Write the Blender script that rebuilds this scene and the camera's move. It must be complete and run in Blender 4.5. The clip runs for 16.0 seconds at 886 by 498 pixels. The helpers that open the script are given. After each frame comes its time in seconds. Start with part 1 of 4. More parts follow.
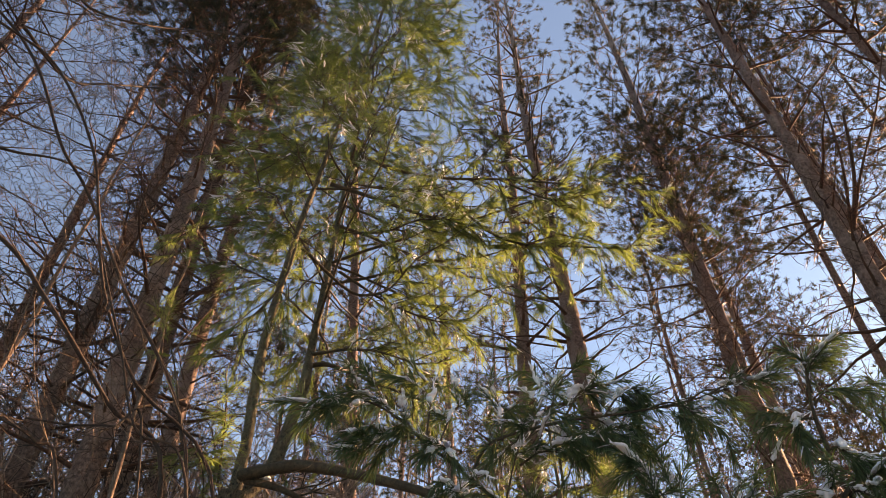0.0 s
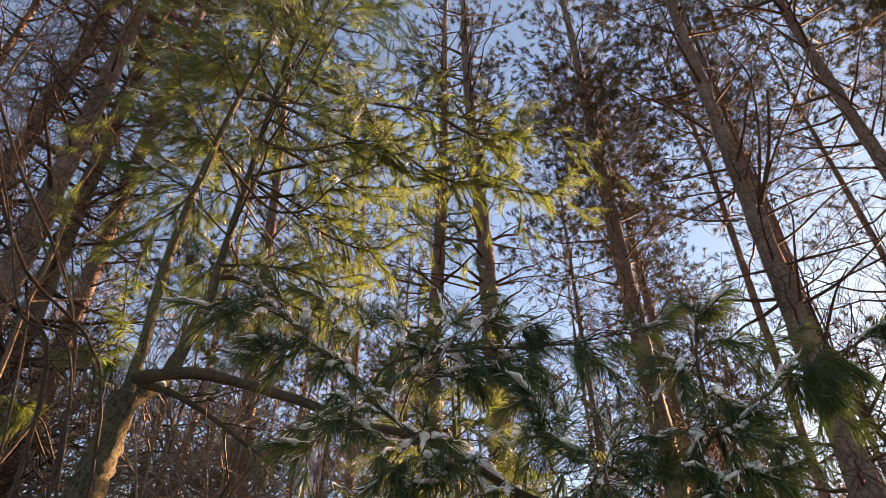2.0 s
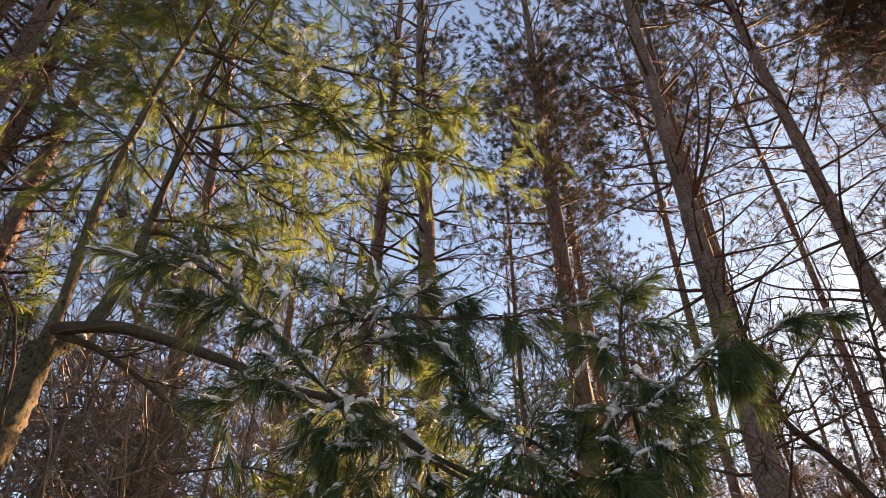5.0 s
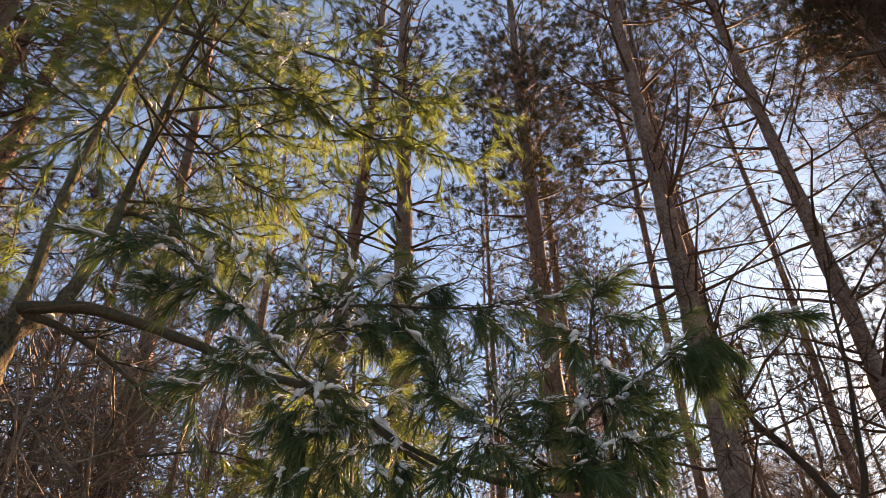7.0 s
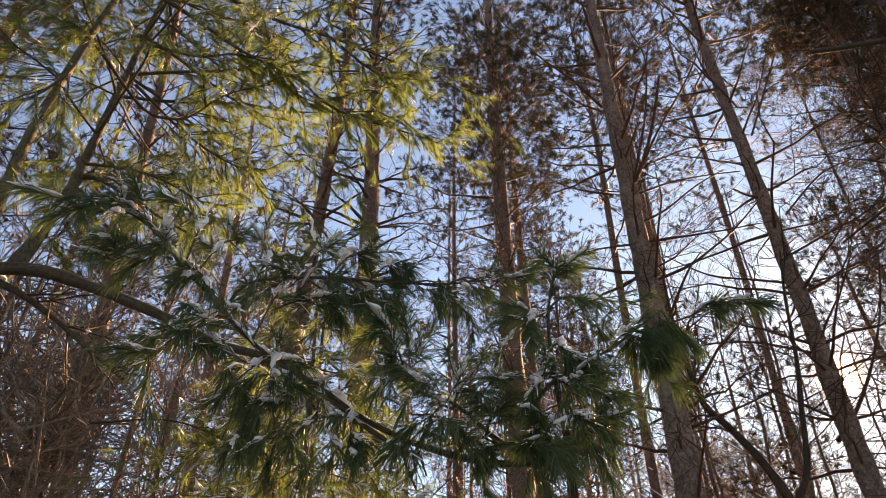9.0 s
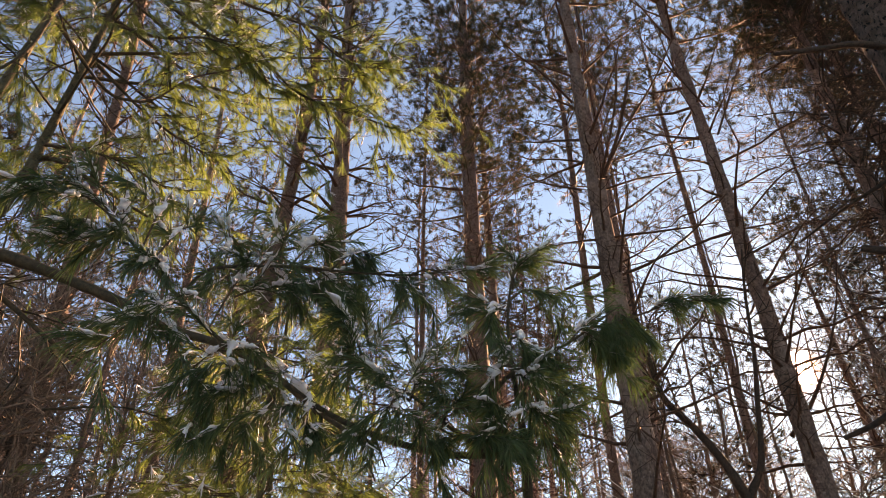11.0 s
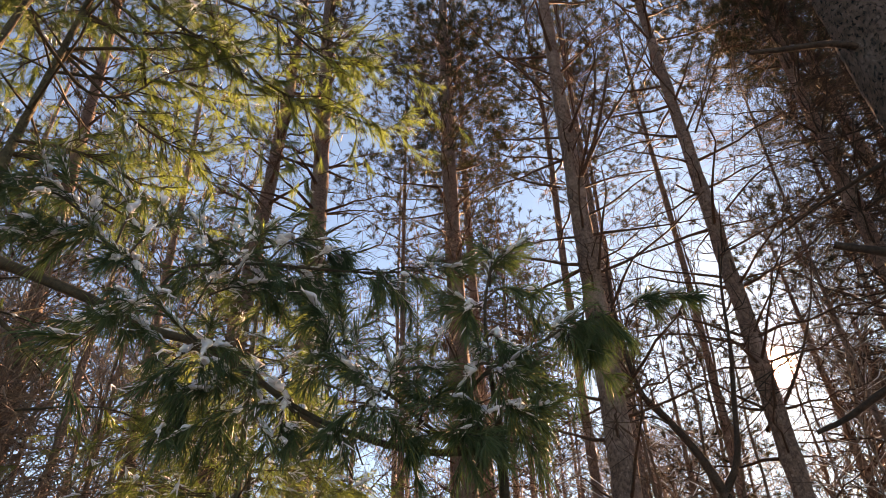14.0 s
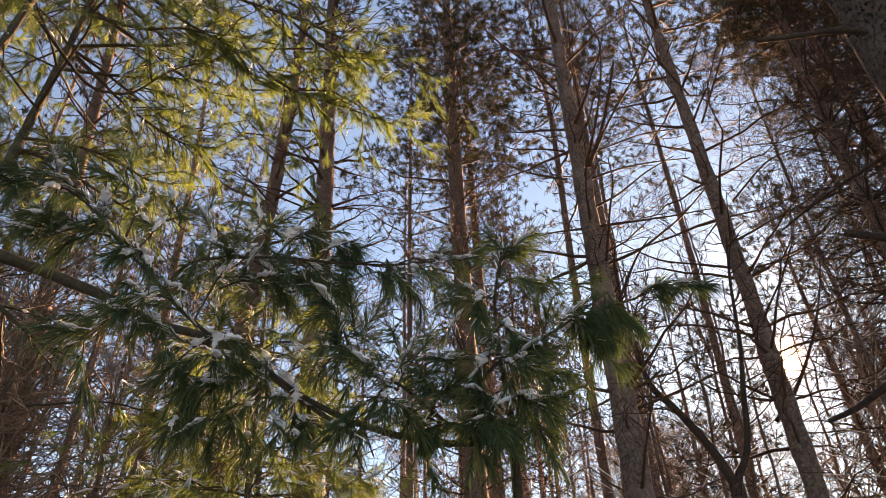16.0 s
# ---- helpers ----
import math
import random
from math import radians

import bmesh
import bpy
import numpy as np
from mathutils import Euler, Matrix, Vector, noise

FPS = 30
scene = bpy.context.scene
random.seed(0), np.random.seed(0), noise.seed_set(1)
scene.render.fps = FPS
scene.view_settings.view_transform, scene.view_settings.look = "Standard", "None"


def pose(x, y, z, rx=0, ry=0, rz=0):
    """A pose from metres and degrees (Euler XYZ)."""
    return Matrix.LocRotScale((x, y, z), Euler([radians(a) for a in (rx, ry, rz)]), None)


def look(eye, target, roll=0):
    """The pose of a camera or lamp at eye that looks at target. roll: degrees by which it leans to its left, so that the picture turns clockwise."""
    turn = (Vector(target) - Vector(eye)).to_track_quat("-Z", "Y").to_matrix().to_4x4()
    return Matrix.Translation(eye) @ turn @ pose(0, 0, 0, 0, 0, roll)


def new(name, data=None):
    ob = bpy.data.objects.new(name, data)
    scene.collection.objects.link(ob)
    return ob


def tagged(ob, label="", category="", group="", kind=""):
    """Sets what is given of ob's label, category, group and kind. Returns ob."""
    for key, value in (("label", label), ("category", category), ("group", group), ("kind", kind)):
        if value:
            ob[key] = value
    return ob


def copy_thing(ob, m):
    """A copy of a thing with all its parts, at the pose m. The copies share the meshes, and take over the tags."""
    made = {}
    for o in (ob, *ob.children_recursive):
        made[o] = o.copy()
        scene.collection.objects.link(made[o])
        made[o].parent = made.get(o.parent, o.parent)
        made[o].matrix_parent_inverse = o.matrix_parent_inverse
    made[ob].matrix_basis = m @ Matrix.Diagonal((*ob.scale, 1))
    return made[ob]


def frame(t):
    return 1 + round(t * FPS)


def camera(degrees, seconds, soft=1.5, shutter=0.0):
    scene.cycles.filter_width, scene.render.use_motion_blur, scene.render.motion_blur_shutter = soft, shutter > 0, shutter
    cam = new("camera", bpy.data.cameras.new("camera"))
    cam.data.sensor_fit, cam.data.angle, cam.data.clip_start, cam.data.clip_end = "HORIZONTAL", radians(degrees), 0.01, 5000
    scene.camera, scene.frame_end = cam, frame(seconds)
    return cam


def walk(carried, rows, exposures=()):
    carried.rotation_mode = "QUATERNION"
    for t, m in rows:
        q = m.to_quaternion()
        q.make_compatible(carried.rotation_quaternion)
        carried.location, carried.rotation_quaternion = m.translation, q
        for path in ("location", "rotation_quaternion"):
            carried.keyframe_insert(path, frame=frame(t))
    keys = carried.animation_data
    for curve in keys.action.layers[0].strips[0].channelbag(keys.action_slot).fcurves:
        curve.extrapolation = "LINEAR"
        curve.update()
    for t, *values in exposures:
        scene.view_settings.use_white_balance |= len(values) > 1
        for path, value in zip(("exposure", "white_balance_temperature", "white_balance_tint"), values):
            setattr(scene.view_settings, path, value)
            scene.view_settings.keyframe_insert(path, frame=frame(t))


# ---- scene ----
cam = camera(63.4, 16.0, 0.65)
PATH = [
    (0, 0, -0, 1.6, 136.51, 0.01, -0),
    (0.5, 0.006, 0.018, 1.588, 134.92, -0.12, -2.64),
    (1, 0.012, 0.038, 1.579, 133.49, -0.24, -5.1),
    (1.5, 0.019, 0.048, 1.574, 132.38, -0.32, -7.17),
    (2, 0.022, 0.045, 1.572, 131.61, -0.31, -8.87),
    (2.5, 0.025, 0.045, 1.572, 131.1, -0.34, -10.38),
    (3, 0.032, 0.044, 1.568, 130.7, -0.36, -11.65),
    (3.5, 0.034, 0.046, 1.564, 130.36, -0.28, -12.73),
    (4, 0.037, 0.053, 1.557, 130.07, -0.23, -13.61),
    (6.5, 0.049, 0.051, 1.555, 129.15, -0.31, -16.62),
    (7, 0.052, 0.052, 1.551, 128.93, -0.36, -17.35),
    (7.5, 0.053, 0.052, 1.548, 128.65, -0.4, -18.18),
    (8, 0.057, 0.05, 1.547, 128.24, -0.44, -19.05),
    (8.5, 0.057, 0.051, 1.54, 127.8, -0.43, -19.96),
    (9, 0.066, 0.053, 1.538, 127.32, -0.43, -20.81),
    (11.5, 0.095, 0.038, 1.543, 126.55, 0.1, -23.92),
    (12, 0.099, 0.035, 1.546, 126.58, 0.22, -24.31),
    (12.5, 0.103, 0.037, 1.547, 126.6, 0.39, -24.58),
    (13, 0.103, 0.039, 1.547, 126.58, 0.59, -24.74),
    (13.5, 0.106, 0.041, 1.543, 126.52, 0.78, -24.74),
    (14, 0.106, 0.04, 1.543, 126.4, 0.93, -24.63),
    (14.5, 0.107, 0.044, 1.539, 126.33, 1.06, -24.47),
    (15, 0.106, 0.051, 1.538, 126.19, 1.07, -24.34),
    (15.5, 0.103, 0.053, 1.535, 126.11, 1.15, -24.09),
    (16, 0.099, 0.054, 1.537, 125.98, 1.16, -23.9),
]
walk(cam, [(t, pose(x, y, z, a, b, c)) for t, x, y, z, a, b, c in PATH])

# ---- sky, sun ----
SUN_ELEVATION, SUN_AZIMUTH = radians(24.0), radians(52.2)   # azimuth clockwise from +y
SUN_WAY = Vector((math.sin(SUN_AZIMUTH) * math.cos(SUN_ELEVATION), math.cos(SUN_AZIMUTH) * math.cos(SUN_ELEVATION), math.sin(SUN_ELEVATION)))

world = bpy.data.worlds.new("winter_sky")
scene.world = world
world.use_nodes = True
wn, wl = world.node_tree.nodes, world.node_tree.links
wn.clear()
sky = wn.new("ShaderNodeTexSky")
sky.sky_type, sky.sun_disc = "NISHITA", False
sky.sun_elevation, sky.sun_rotation = SUN_ELEVATION, SUN_AZIMUTH
sky.air_density, sky.dust_density, sky.ozone_density, sky.altitude = 1.0, 0.12, 2.5, 200.0
w_coord = wn.new("ShaderNodeTexCoord")
w_dot = wn.new("ShaderNodeVectorMath")
w_dot.operation = "DOT_PRODUCT"
w_dot.inputs[1].default_value = SUN_WAY
w_clamp = wn.new("ShaderNodeMath")
w_clamp.operation = "MAXIMUM"
w_clamp.inputs[1].default_value = 0.0


def sky_glow(power, strength):
    """The bright sky round the sun."""
    p = wn.new("ShaderNodeMath")
    p.operation = "POWER"
    p.inputs[1].default_value = power
    wl.new(w_clamp.outputs[0], p.inputs[0])
    bg = wn.new("ShaderNodeBackground")
    bg.inputs["Color"].default_value = (1.0, 0.93, 0.82, 1)
    m = wn.new("ShaderNodeMath")
    m.operation = "MULTIPLY"
    m.inputs[1].default_value = strength
    wl.new(p.outputs[0], m.inputs[0])
    wl.new(m.outputs[0], bg.inputs["Strength"])
    return bg


w_base = wn.new("ShaderNodeBackground")
w_base.inputs["Strength"].default_value = 0.09
w_out = wn.new("ShaderNodeOutputWorld")
wl.new(w_coord.outputs["Generated"], w_dot.inputs[0])
wl.new(w_dot.outputs["Value"], w_clamp.inputs[0])
w_tint = wn.new("ShaderNodeMix")
w_tint.data_type, w_tint.blend_type = "RGBA", "MULTIPLY"
w_tint.inputs[0].default_value = 1.0
w_tint.inputs[7].default_value = (0.4, 0.94, 1.2, 1)
wl.new(sky.outputs["Color"], w_tint.inputs[6])
wl.new(w_tint.outputs[2], w_base.inputs["Color"])
last = w_base.outputs[0]
for power, strength in ((14000.0, 60.0), (700.0, 0.035), (45.0, 0.04)):
    add = wn.new("ShaderNodeAddShader")
    wl.new(last, add.inputs[0])
    wl.new(sky_glow(power, strength).outputs[0], add.inputs[1])
    last = add.outputs[0]
wl.new(last, w_out.inputs["Surface"])

sun_data = bpy.data.lights.new("sun", "SUN")
sun_data.energy, sun_data.angle, sun_data.color = 5.0, radians(0.53), (1.0, 0.92, 0.78)
sun = new("sun", sun_data)
sun.matrix_world = look(SUN_WAY * 60, (0, 0, 0))
scene.view_settings.exposure = 1.94
scene.view_settings.use_white_balance = True
scene.view_settings.white_balance_temperature, scene.view_settings.white_balance_tint = 20000.0, 49.0


# ---- materials ----
def material(name):
    m = bpy.data.materials.new(name)
    m.use_nodes = True
    n, l = m.node_tree.nodes, m.node_tree.links
    n.clear()
    out = n.new("ShaderNodeOutputMaterial")
    return m, n, l, out


def noise_node(n, l, coord, scale, detail=6.0, rough=0.6, stretch=None):
    t = n.new("ShaderNodeTexNoise")
    t.inputs["Scale"].default_value, t.inputs["Detail"].default_value, t.inputs["Roughness"].default_value = scale, detail, rough
    if stretch:
        mp = n.new("ShaderNodeMapping")
        mp.inputs["Scale"].default_value = stretch
        l.new(coord, mp.inputs["Vector"])
        coord = mp.outputs[0]
    l.new(coord, t.inputs["Vector"])
    return t.outputs["Fac"]


def ramp(n, l, fac, *stops):
    r = n.new("ShaderNodeValToRGB")
    el = r.color_ramp.elements
    while len(el) < len(stops):
        el.new(0.5)
    for e, (p, c) in zip(el, stops):
        e.position, e.color = p, (*c, 1)
    l.new(fac, r.inputs["Fac"])
    return r.outputs["Color"]


def mixed(n, l, fac, a, b, mode="MIX"):
    m = n.new("ShaderNodeMix")
    m.data_type, m.blend_type = "RGBA", mode
    for value, socket in ((fac, m.inputs[0]), (a, m.inputs[6]), (b, m.inputs[7])):
        if isinstance(value, (int, float)):
            socket.default_value = value
        elif isinstance(value, tuple):
            socket.default_value = (*value, 1)
        else:
            l.new(value, socket)
    return m.outputs[2]


def bump(n, l, height, strength, distance):
    b = n.new("ShaderNodeBump")
    b.inputs["Strength"].default_value, b.inputs["Distance"].default_value = strength, distance
    l.new(height, b.inputs["Height"])
    return b.outputs["Normal"]


def bark(name, plate, flake, crack, lichen, size=42.0, depth=0.2):
    """Flaky pine bark: ragged scales with dark gaps between, fine grain, pale lichen spots."""
    m, n, l, out = material(name)
    co = n.new("ShaderNodeTexCoord").outputs["Object"]
    gaps = noise_node(n, l, co, size * 1.5, 5.0, 0.62, (1, 1, 0.55))
    plates = ramp(n, l, gaps, (0.38, (depth, depth, depth)), (0.46, (1, 1, 1)))
    scale_tone = noise_node(n, l, co, size * 0.55, 3.0, 0.55, (1, 1, 0.8))
    col = mixed(n, l, ramp(n, l, scale_tone, (0.4, (0, 0, 0)), (0.62, (1, 1, 1))), plate, flake)
    fine = noise_node(n, l, co, 70.0, 8.0, 0.7, (1, 1, 0.5))
    col = mixed(n, l, 0.35, col, ramp(n, l, fine, (0.3, tuple(c * 0.5 for c in plate)), (0.7, tuple(min(1, c * 1.7) for c in flake))))
    col = mixed(n, l, plates, crack, col)
    broad = noise_node(n, l, co, 3.1, 5.0, 0.6)
    col = mixed(n, l, ramp(n, l, broad, (0.52, (0, 0, 0)), (0.68, (0.65, 0.65, 0.65))), col, lichen)
    spots = noise_node(n, l, co, 34.0, 3.0, 0.5)
    col = mixed(n, l, ramp(n, l, spots, (0.64, (0, 0, 0)), (0.68, (0.7, 0.7, 0.7))), col, lichen)
    b = n.new("ShaderNodeBsdfPrincipled")
    b.inputs["Roughness"].default_value = 0.88
    b.inputs["Specular IOR Level"].default_value = 0.25
    l.new(col, b.inputs["Base Color"])
    hmix = n.new("ShaderNodeMath")
    hmix.operation = "MULTIPLY_ADD"
    hmix.inputs[1].default_value = 0.35
    l.new(fine, hmix.inputs[0])
    l.new(plates, hmix.inputs[2])
    l.new(bump(n, l, hmix.outputs[0], 0.9, 0.012), b.inputs["Normal"])
    l.new(b.outputs[0], out.inputs["Surface"])
    return m


def twig_skin(name, dark, light):
    """Thin-barked branches and twigs, each a little different."""
    m, n, l, out = material(name)
    co = n.new("ShaderNodeTexCoord").outputs["Object"]
    geo = n.new("ShaderNodeNewGeometry")
    grain = noise_node(n, l, co, 60.0, 5.0, 0.7)
    col = mixed(n, l, geo.outputs["Random Per Island"], dark, light)
    patch = noise_node(n, l, co, 8.0, 4.0, 0.6)
    col = mixed(n, l, ramp(n, l, patch, (0.5, (0, 0, 0)), (0.7, (0.5, 0.5, 0.5))), col, tuple(min(1, c * 1.35 + 0.01) for c in light))
    col = mixed(n, l, ramp(n, l, grain, (0.35, (0.6, 0.6, 0.6)), (0.6, (0, 0, 0))), col, tuple(c * 0.45 for c in dark))
    b = n.new("ShaderNodeBsdfPrincipled")
    b.inputs["Roughness"].default_value = 0.66
    b.inputs["Specular IOR Level"].default_value = 0.2
    l.new(col, b.inputs["Base Color"])
    l.new(bump(n, l, grain, 0.6, 0.004), b.inputs["Normal"])
    l.new(b.outputs[0], out.inputs["Surface"])
    return m


def needle_skin(name, dark, light, old, glow, through_part, gloss=0.3, rough=0.55):
    """Pine needles: glossy, and the sun shines through them."""
    m, n, l, out = material(name)
    geo = n.new("ShaderNodeNewGeometry")
    co = n.new("ShaderNodeTexCoord").outputs["Object"]
    broad = noise_node(n, l, co, 2.6, 3.0, 0.6)
    col = mixed(n, l, geo.outputs["Random Per Island"], dark, light)
    col = mixed(n, l, ramp(n, l, broad, (0.4, (0, 0, 0)), (0.72, (0.55, 0.55, 0.55))), col, tuple(0.5 * (a + c) for a, c in zip(light, old)))
    few = n.new("ShaderNodeMath")
    few.operation = "GREATER_THAN"
    few.inputs[1].default_value = 0.93
    l.new(geo.outputs["Random Per Island"], few.inputs[0])
    col = mixed(n, l, few.outputs[0], col, old)
    b = n.new("ShaderNodeBsdfPrincipled")
    b.inputs["Roughness"].default_value = rough
    b.inputs["Specular IOR Level"].default_value = gloss
    l.new(col, b.inputs["Base Color"])
    tr = n.new("ShaderNodeBsdfTranslucent")
    l.new(mixed(n, l, 0.75, col, glow), tr.inputs["Color"])
    mix = n.new("ShaderNodeMixShader")
    mix.inputs[0].default_value = through_part
    l.new(b.outputs[0], mix.inputs[1])
    l.new(tr.outputs[0], mix.inputs[2])
    l.new(mix.outputs[0], out.inputs["Surface"])
    return m


def snow_skin(name, litter):
    m, n, l, out = material(name)
    co = n.new("ShaderNodeTexCoord").outputs["Object"]
    fine, broad = noise_node(n, l, co, 90.0, 6.0, 0.7), noise_node(n, l, co, 6.0, 4.0, 0.6)
    col = ramp(n, l, broad, (0.3, (0.76, 0.83, 0.92)), (0.7, (0.84, 0.9, 0.96)))
    if litter:
        specks = noise_node(n, l, co, 9.0, 9.0, 0.75)
        col = mixed(n, l, ramp(n, l, specks, (0.38, (0, 0, 0)), (0.52, (0.92, 0.92, 0.92))), col, (0.12, 0.08, 0.05))
    b = n.new("ShaderNodeBsdfPrincipled")
    b.inputs["Roughness"].default_value = 0.55
    b.inputs["Subsurface Weight"].default_value = 0.0 if litter else 0.25
    b.inputs["Subsurface Radius"].default_value = (0.02, 0.022, 0.025)
    l.new(col, b.inputs["Base Color"])
    l.new(bump(n, l, fine, 0.5, 0.006), b.inputs["Normal"])
    l.new(b.outputs[0], out.inputs["Surface"])
    return m


RED_BARK = bark("red_pine_bark", (0.072, 0.05, 0.046), (0.25, 0.185, 0.17), (0.03, 0.02, 0.018), (0.34, 0.28, 0.27), 72.0, 0.68)
WHITE_BARK = bark("white_pine_bark", (0.055, 0.054, 0.04), (0.12, 0.11, 0.078), (0.022, 0.018, 0.015), (0.16, 0.16, 0.1), 60.0)
DARK_BARK = bark("rough_dark_bark", (0.042, 0.028, 0.024), (0.12, 0.088, 0.08), (0.006, 0.004, 0.004), (0.15, 0.13, 0.125), 44.0, 0.0)
DEAD_TWIG = twig_skin("dead_pine_twig", (0.034, 0.019, 0.015), (0.13, 0.072, 0.055))
PINE_TWIG = twig_skin("white_pine_twig", (0.04, 0.034, 0.026), (0.1, 0.08, 0.055))
BRUSH_TWIG = twig_skin("grey_brown_brush_twig", (0.18, 0.14, 0.125), (0.42, 0.33, 0.29))
BARE_TWIG = twig_skin("bare_broadleaf_twig", (0.085, 0.06, 0.05), (0.24, 0.17, 0.14))
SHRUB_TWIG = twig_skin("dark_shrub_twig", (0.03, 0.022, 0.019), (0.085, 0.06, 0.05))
WHITE_NEEDLE = needle_skin("white_pine_needle", (0.014, 0.034, 0.026), (0.075, 0.125, 0.065), (0.2, 0.2, 0.08), (0.3, 0.47, 0.13), 0.46, 0.2, 0.45)
RED_NEEDLE = needle_skin("red_pine_needle", (0.01, 0.021, 0.018), (0.034, 0.05, 0.04), (0.08, 0.056, 0.032), (0.11, 0.12, 0.05), 0.12, 0.1)
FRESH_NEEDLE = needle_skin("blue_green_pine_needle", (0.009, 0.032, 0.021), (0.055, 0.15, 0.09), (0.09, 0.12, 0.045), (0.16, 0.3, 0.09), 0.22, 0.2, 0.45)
SNOW = snow_skin("fresh_snow", False)
GROUND_SNOW = snow_skin("littered_snow", True)


# ---- mesh tools ----
def unit(v):
    return v / (np.linalg.norm(v, axis=-1, keepdims=True) + 1e-12)


class Geo:
    """Gathers triangles and quads and links them as one mesh."""

    def __init__(self):
        self.v, self.f, self.count = [], {3: [], 4: []}, 0

    def add(self, verts, faces):
        verts = np.asarray(verts, float).reshape(-1, 3)
        faces = np.asarray(faces, int)
        self.f[faces.shape[1]].append(faces + self.count)
        self.v.append(verts)
        self.count += len(verts)

    def mesh(self, name, mat, smooth=True):
        me = bpy.data.meshes.new(name)
        v = np.concatenate(self.v)
        loops, totals = [], []
        for k in (3, 4):
            if self.f[k]:
                f = np.concatenate(self.f[k])
                loops.append(f.ravel())
                totals.append(np.full(len(f), k))
        loops, totals = np.concatenate(loops), np.concatenate(totals)
        me.vertices.add(len(v))
        me.vertices.foreach_set("co", v.astype(np.float32).ravel())
        me.loops.add(len(loops))
        me.loops.foreach_set("vertex_index", loops.astype(np.int32))
        me.polygons.add(len(totals))
        me.polygons.foreach_set("loop_start", np.r_[0, np.cumsum(totals)[:-1]].astype(np.int32))
        me.polygons.foreach_set("use_smooth", np.full(len(totals), smooth))
        me.materials.append(mat)
        me.update(calc_edges=True)
        return me


def part(name, geo, mat, parent=None, label="", kind="", smooth=True):
    ob = new(name, geo.mesh(name, mat, smooth))
    if parent is not None:
        ob.parent = parent
        ob.matrix_parent_inverse = parent.matrix_basis.inverted()
    return tagged(ob, label, kind=kind)


def tubes(geo, P, R, sides=4, caps=False, rough=None):
    """Tapered tubes along many polylines at once. P: n x k x 3, R: n x k."""
    P, R = np.asarray(P, float), np.asarray(R, float)
    n, k, _ = P.shape
    T = unit(np.gradient(P, axis=1))
    mean = unit(P[:, -1] - P[:, 0])
    ref = np.where(np.abs(mean[:, 2:3]) > 0.8, [[1.0, 0.13, 0.0]], [[0.07, 0.11, 1.0]])
    N = unit(np.cross(T, ref[:, None, :]))
    B = np.cross(T, N)
    a = np.arange(sides) * 2 * np.pi / sides
    rad = R[:, :, None] * np.ones(sides)
    if rough is not None:
        rad = rad * rough
    ring = P[:, :, None] + rad[..., None] * (np.cos(a)[:, None] * N[:, :, None] + np.sin(a)[:, None] * B[:, :, None])
    i, j, s = np.meshgrid(np.arange(n), np.arange(k - 1), np.arange(sides), indexing="ij")
    at = lambda i, j, s: (i * k + j) * sides + s % sides  # noqa: E731
    quads = np.stack([at(i, j, s), at(i, j, s + 1), at(i, j + 1, s + 1), at(i, j + 1, s)], -1).reshape(-1, 4)
    geo.add(ring.reshape(-1, 3), quads)
    if caps:
        for m in range(n):
            for e, order in ((0, -1), (k - 1, 1)):
                centre = P[m, e] + 0.3 * R[m, e] * T[m, e] * order
                pts = np.vstack([ring[m, e], centre])
                idx = np.arange(sides)
                tri = np.stack([idx, (idx + 1) % sides, np.full(sides, sides)], 1)[:, ::order]
                geo.add(pts, tri)


def spline(points, k):
    """A smooth line through control points (Catmull-Rom), k points long."""
    p = np.asarray(points, float)
    p = np.vstack([2 * p[0] - p[1], p, 2 * p[-1] - p[-2]])
    u = np.linspace(0, len(p) - 3 - 1e-6, k)
    i = u.astype(int)
    t = (u - i)[:, None]
    a, b, c, d = p[i], p[i + 1], p[i + 2], p[i + 3]
    return 0.5 * (2 * b + (c - a) * t + (2 * a - 5 * b + 4 * c - d) * t**2 + (3 * b - a - 3 * c + d) * t**3)


def shoots(rng, start, way, length, k, sag=0.0, wiggle=0.05):
    """Many slightly crooked shoots. start, way: n x 3; length: n. sag bends the tip down (minus: up)."""
    n = len(start)
    s = np.linspace(0, 1, k)[None, :, None]
    L = np.asarray(length)[:, None, None]
    p = start[:, None] + way[:, None] * L * s
    p = p + np.array([0, 0, -1.0]) * np.broadcast_to(np.asarray(sag, float), (n,))[:, None, None] * L * s**2
    bend = rng.normal(0, wiggle, (n, k, 3)) * L * s
    bend += rng.normal(0, wiggle * 1.6, (n, 1, 3)) * L * s**2
    return p + bend


def along(P, u):
    """Points and directions at the shares u (n) of the polylines P (n x k x 3)."""
    k = P.shape[1]
    x = np.clip(u, 0, 0.9999) * (k - 1)
    i = x.astype(int)
    r = np.arange(len(P))
    a, b = P[r, i], P[r, i + 1]
    return a + (b - a) * (x - i)[:, None], unit(b - a)


def sideways(rng, D, forward, flat=0.0):
    """Directions that leave the directions D sideways, with so much of D left in them; flat: how level they fork."""
    r = rng.normal(0, 1, D.shape)
    r[:, 2] *= 1 - flat
    r = unit(r - (r * D).sum(1, keepdims=True) * D)
    f = np.broadcast_to(np.asarray(forward, float), (len(D),))[:, None]
    return unit(D * f + r * np.sqrt(np.maximum(0, 1 - f**2)))


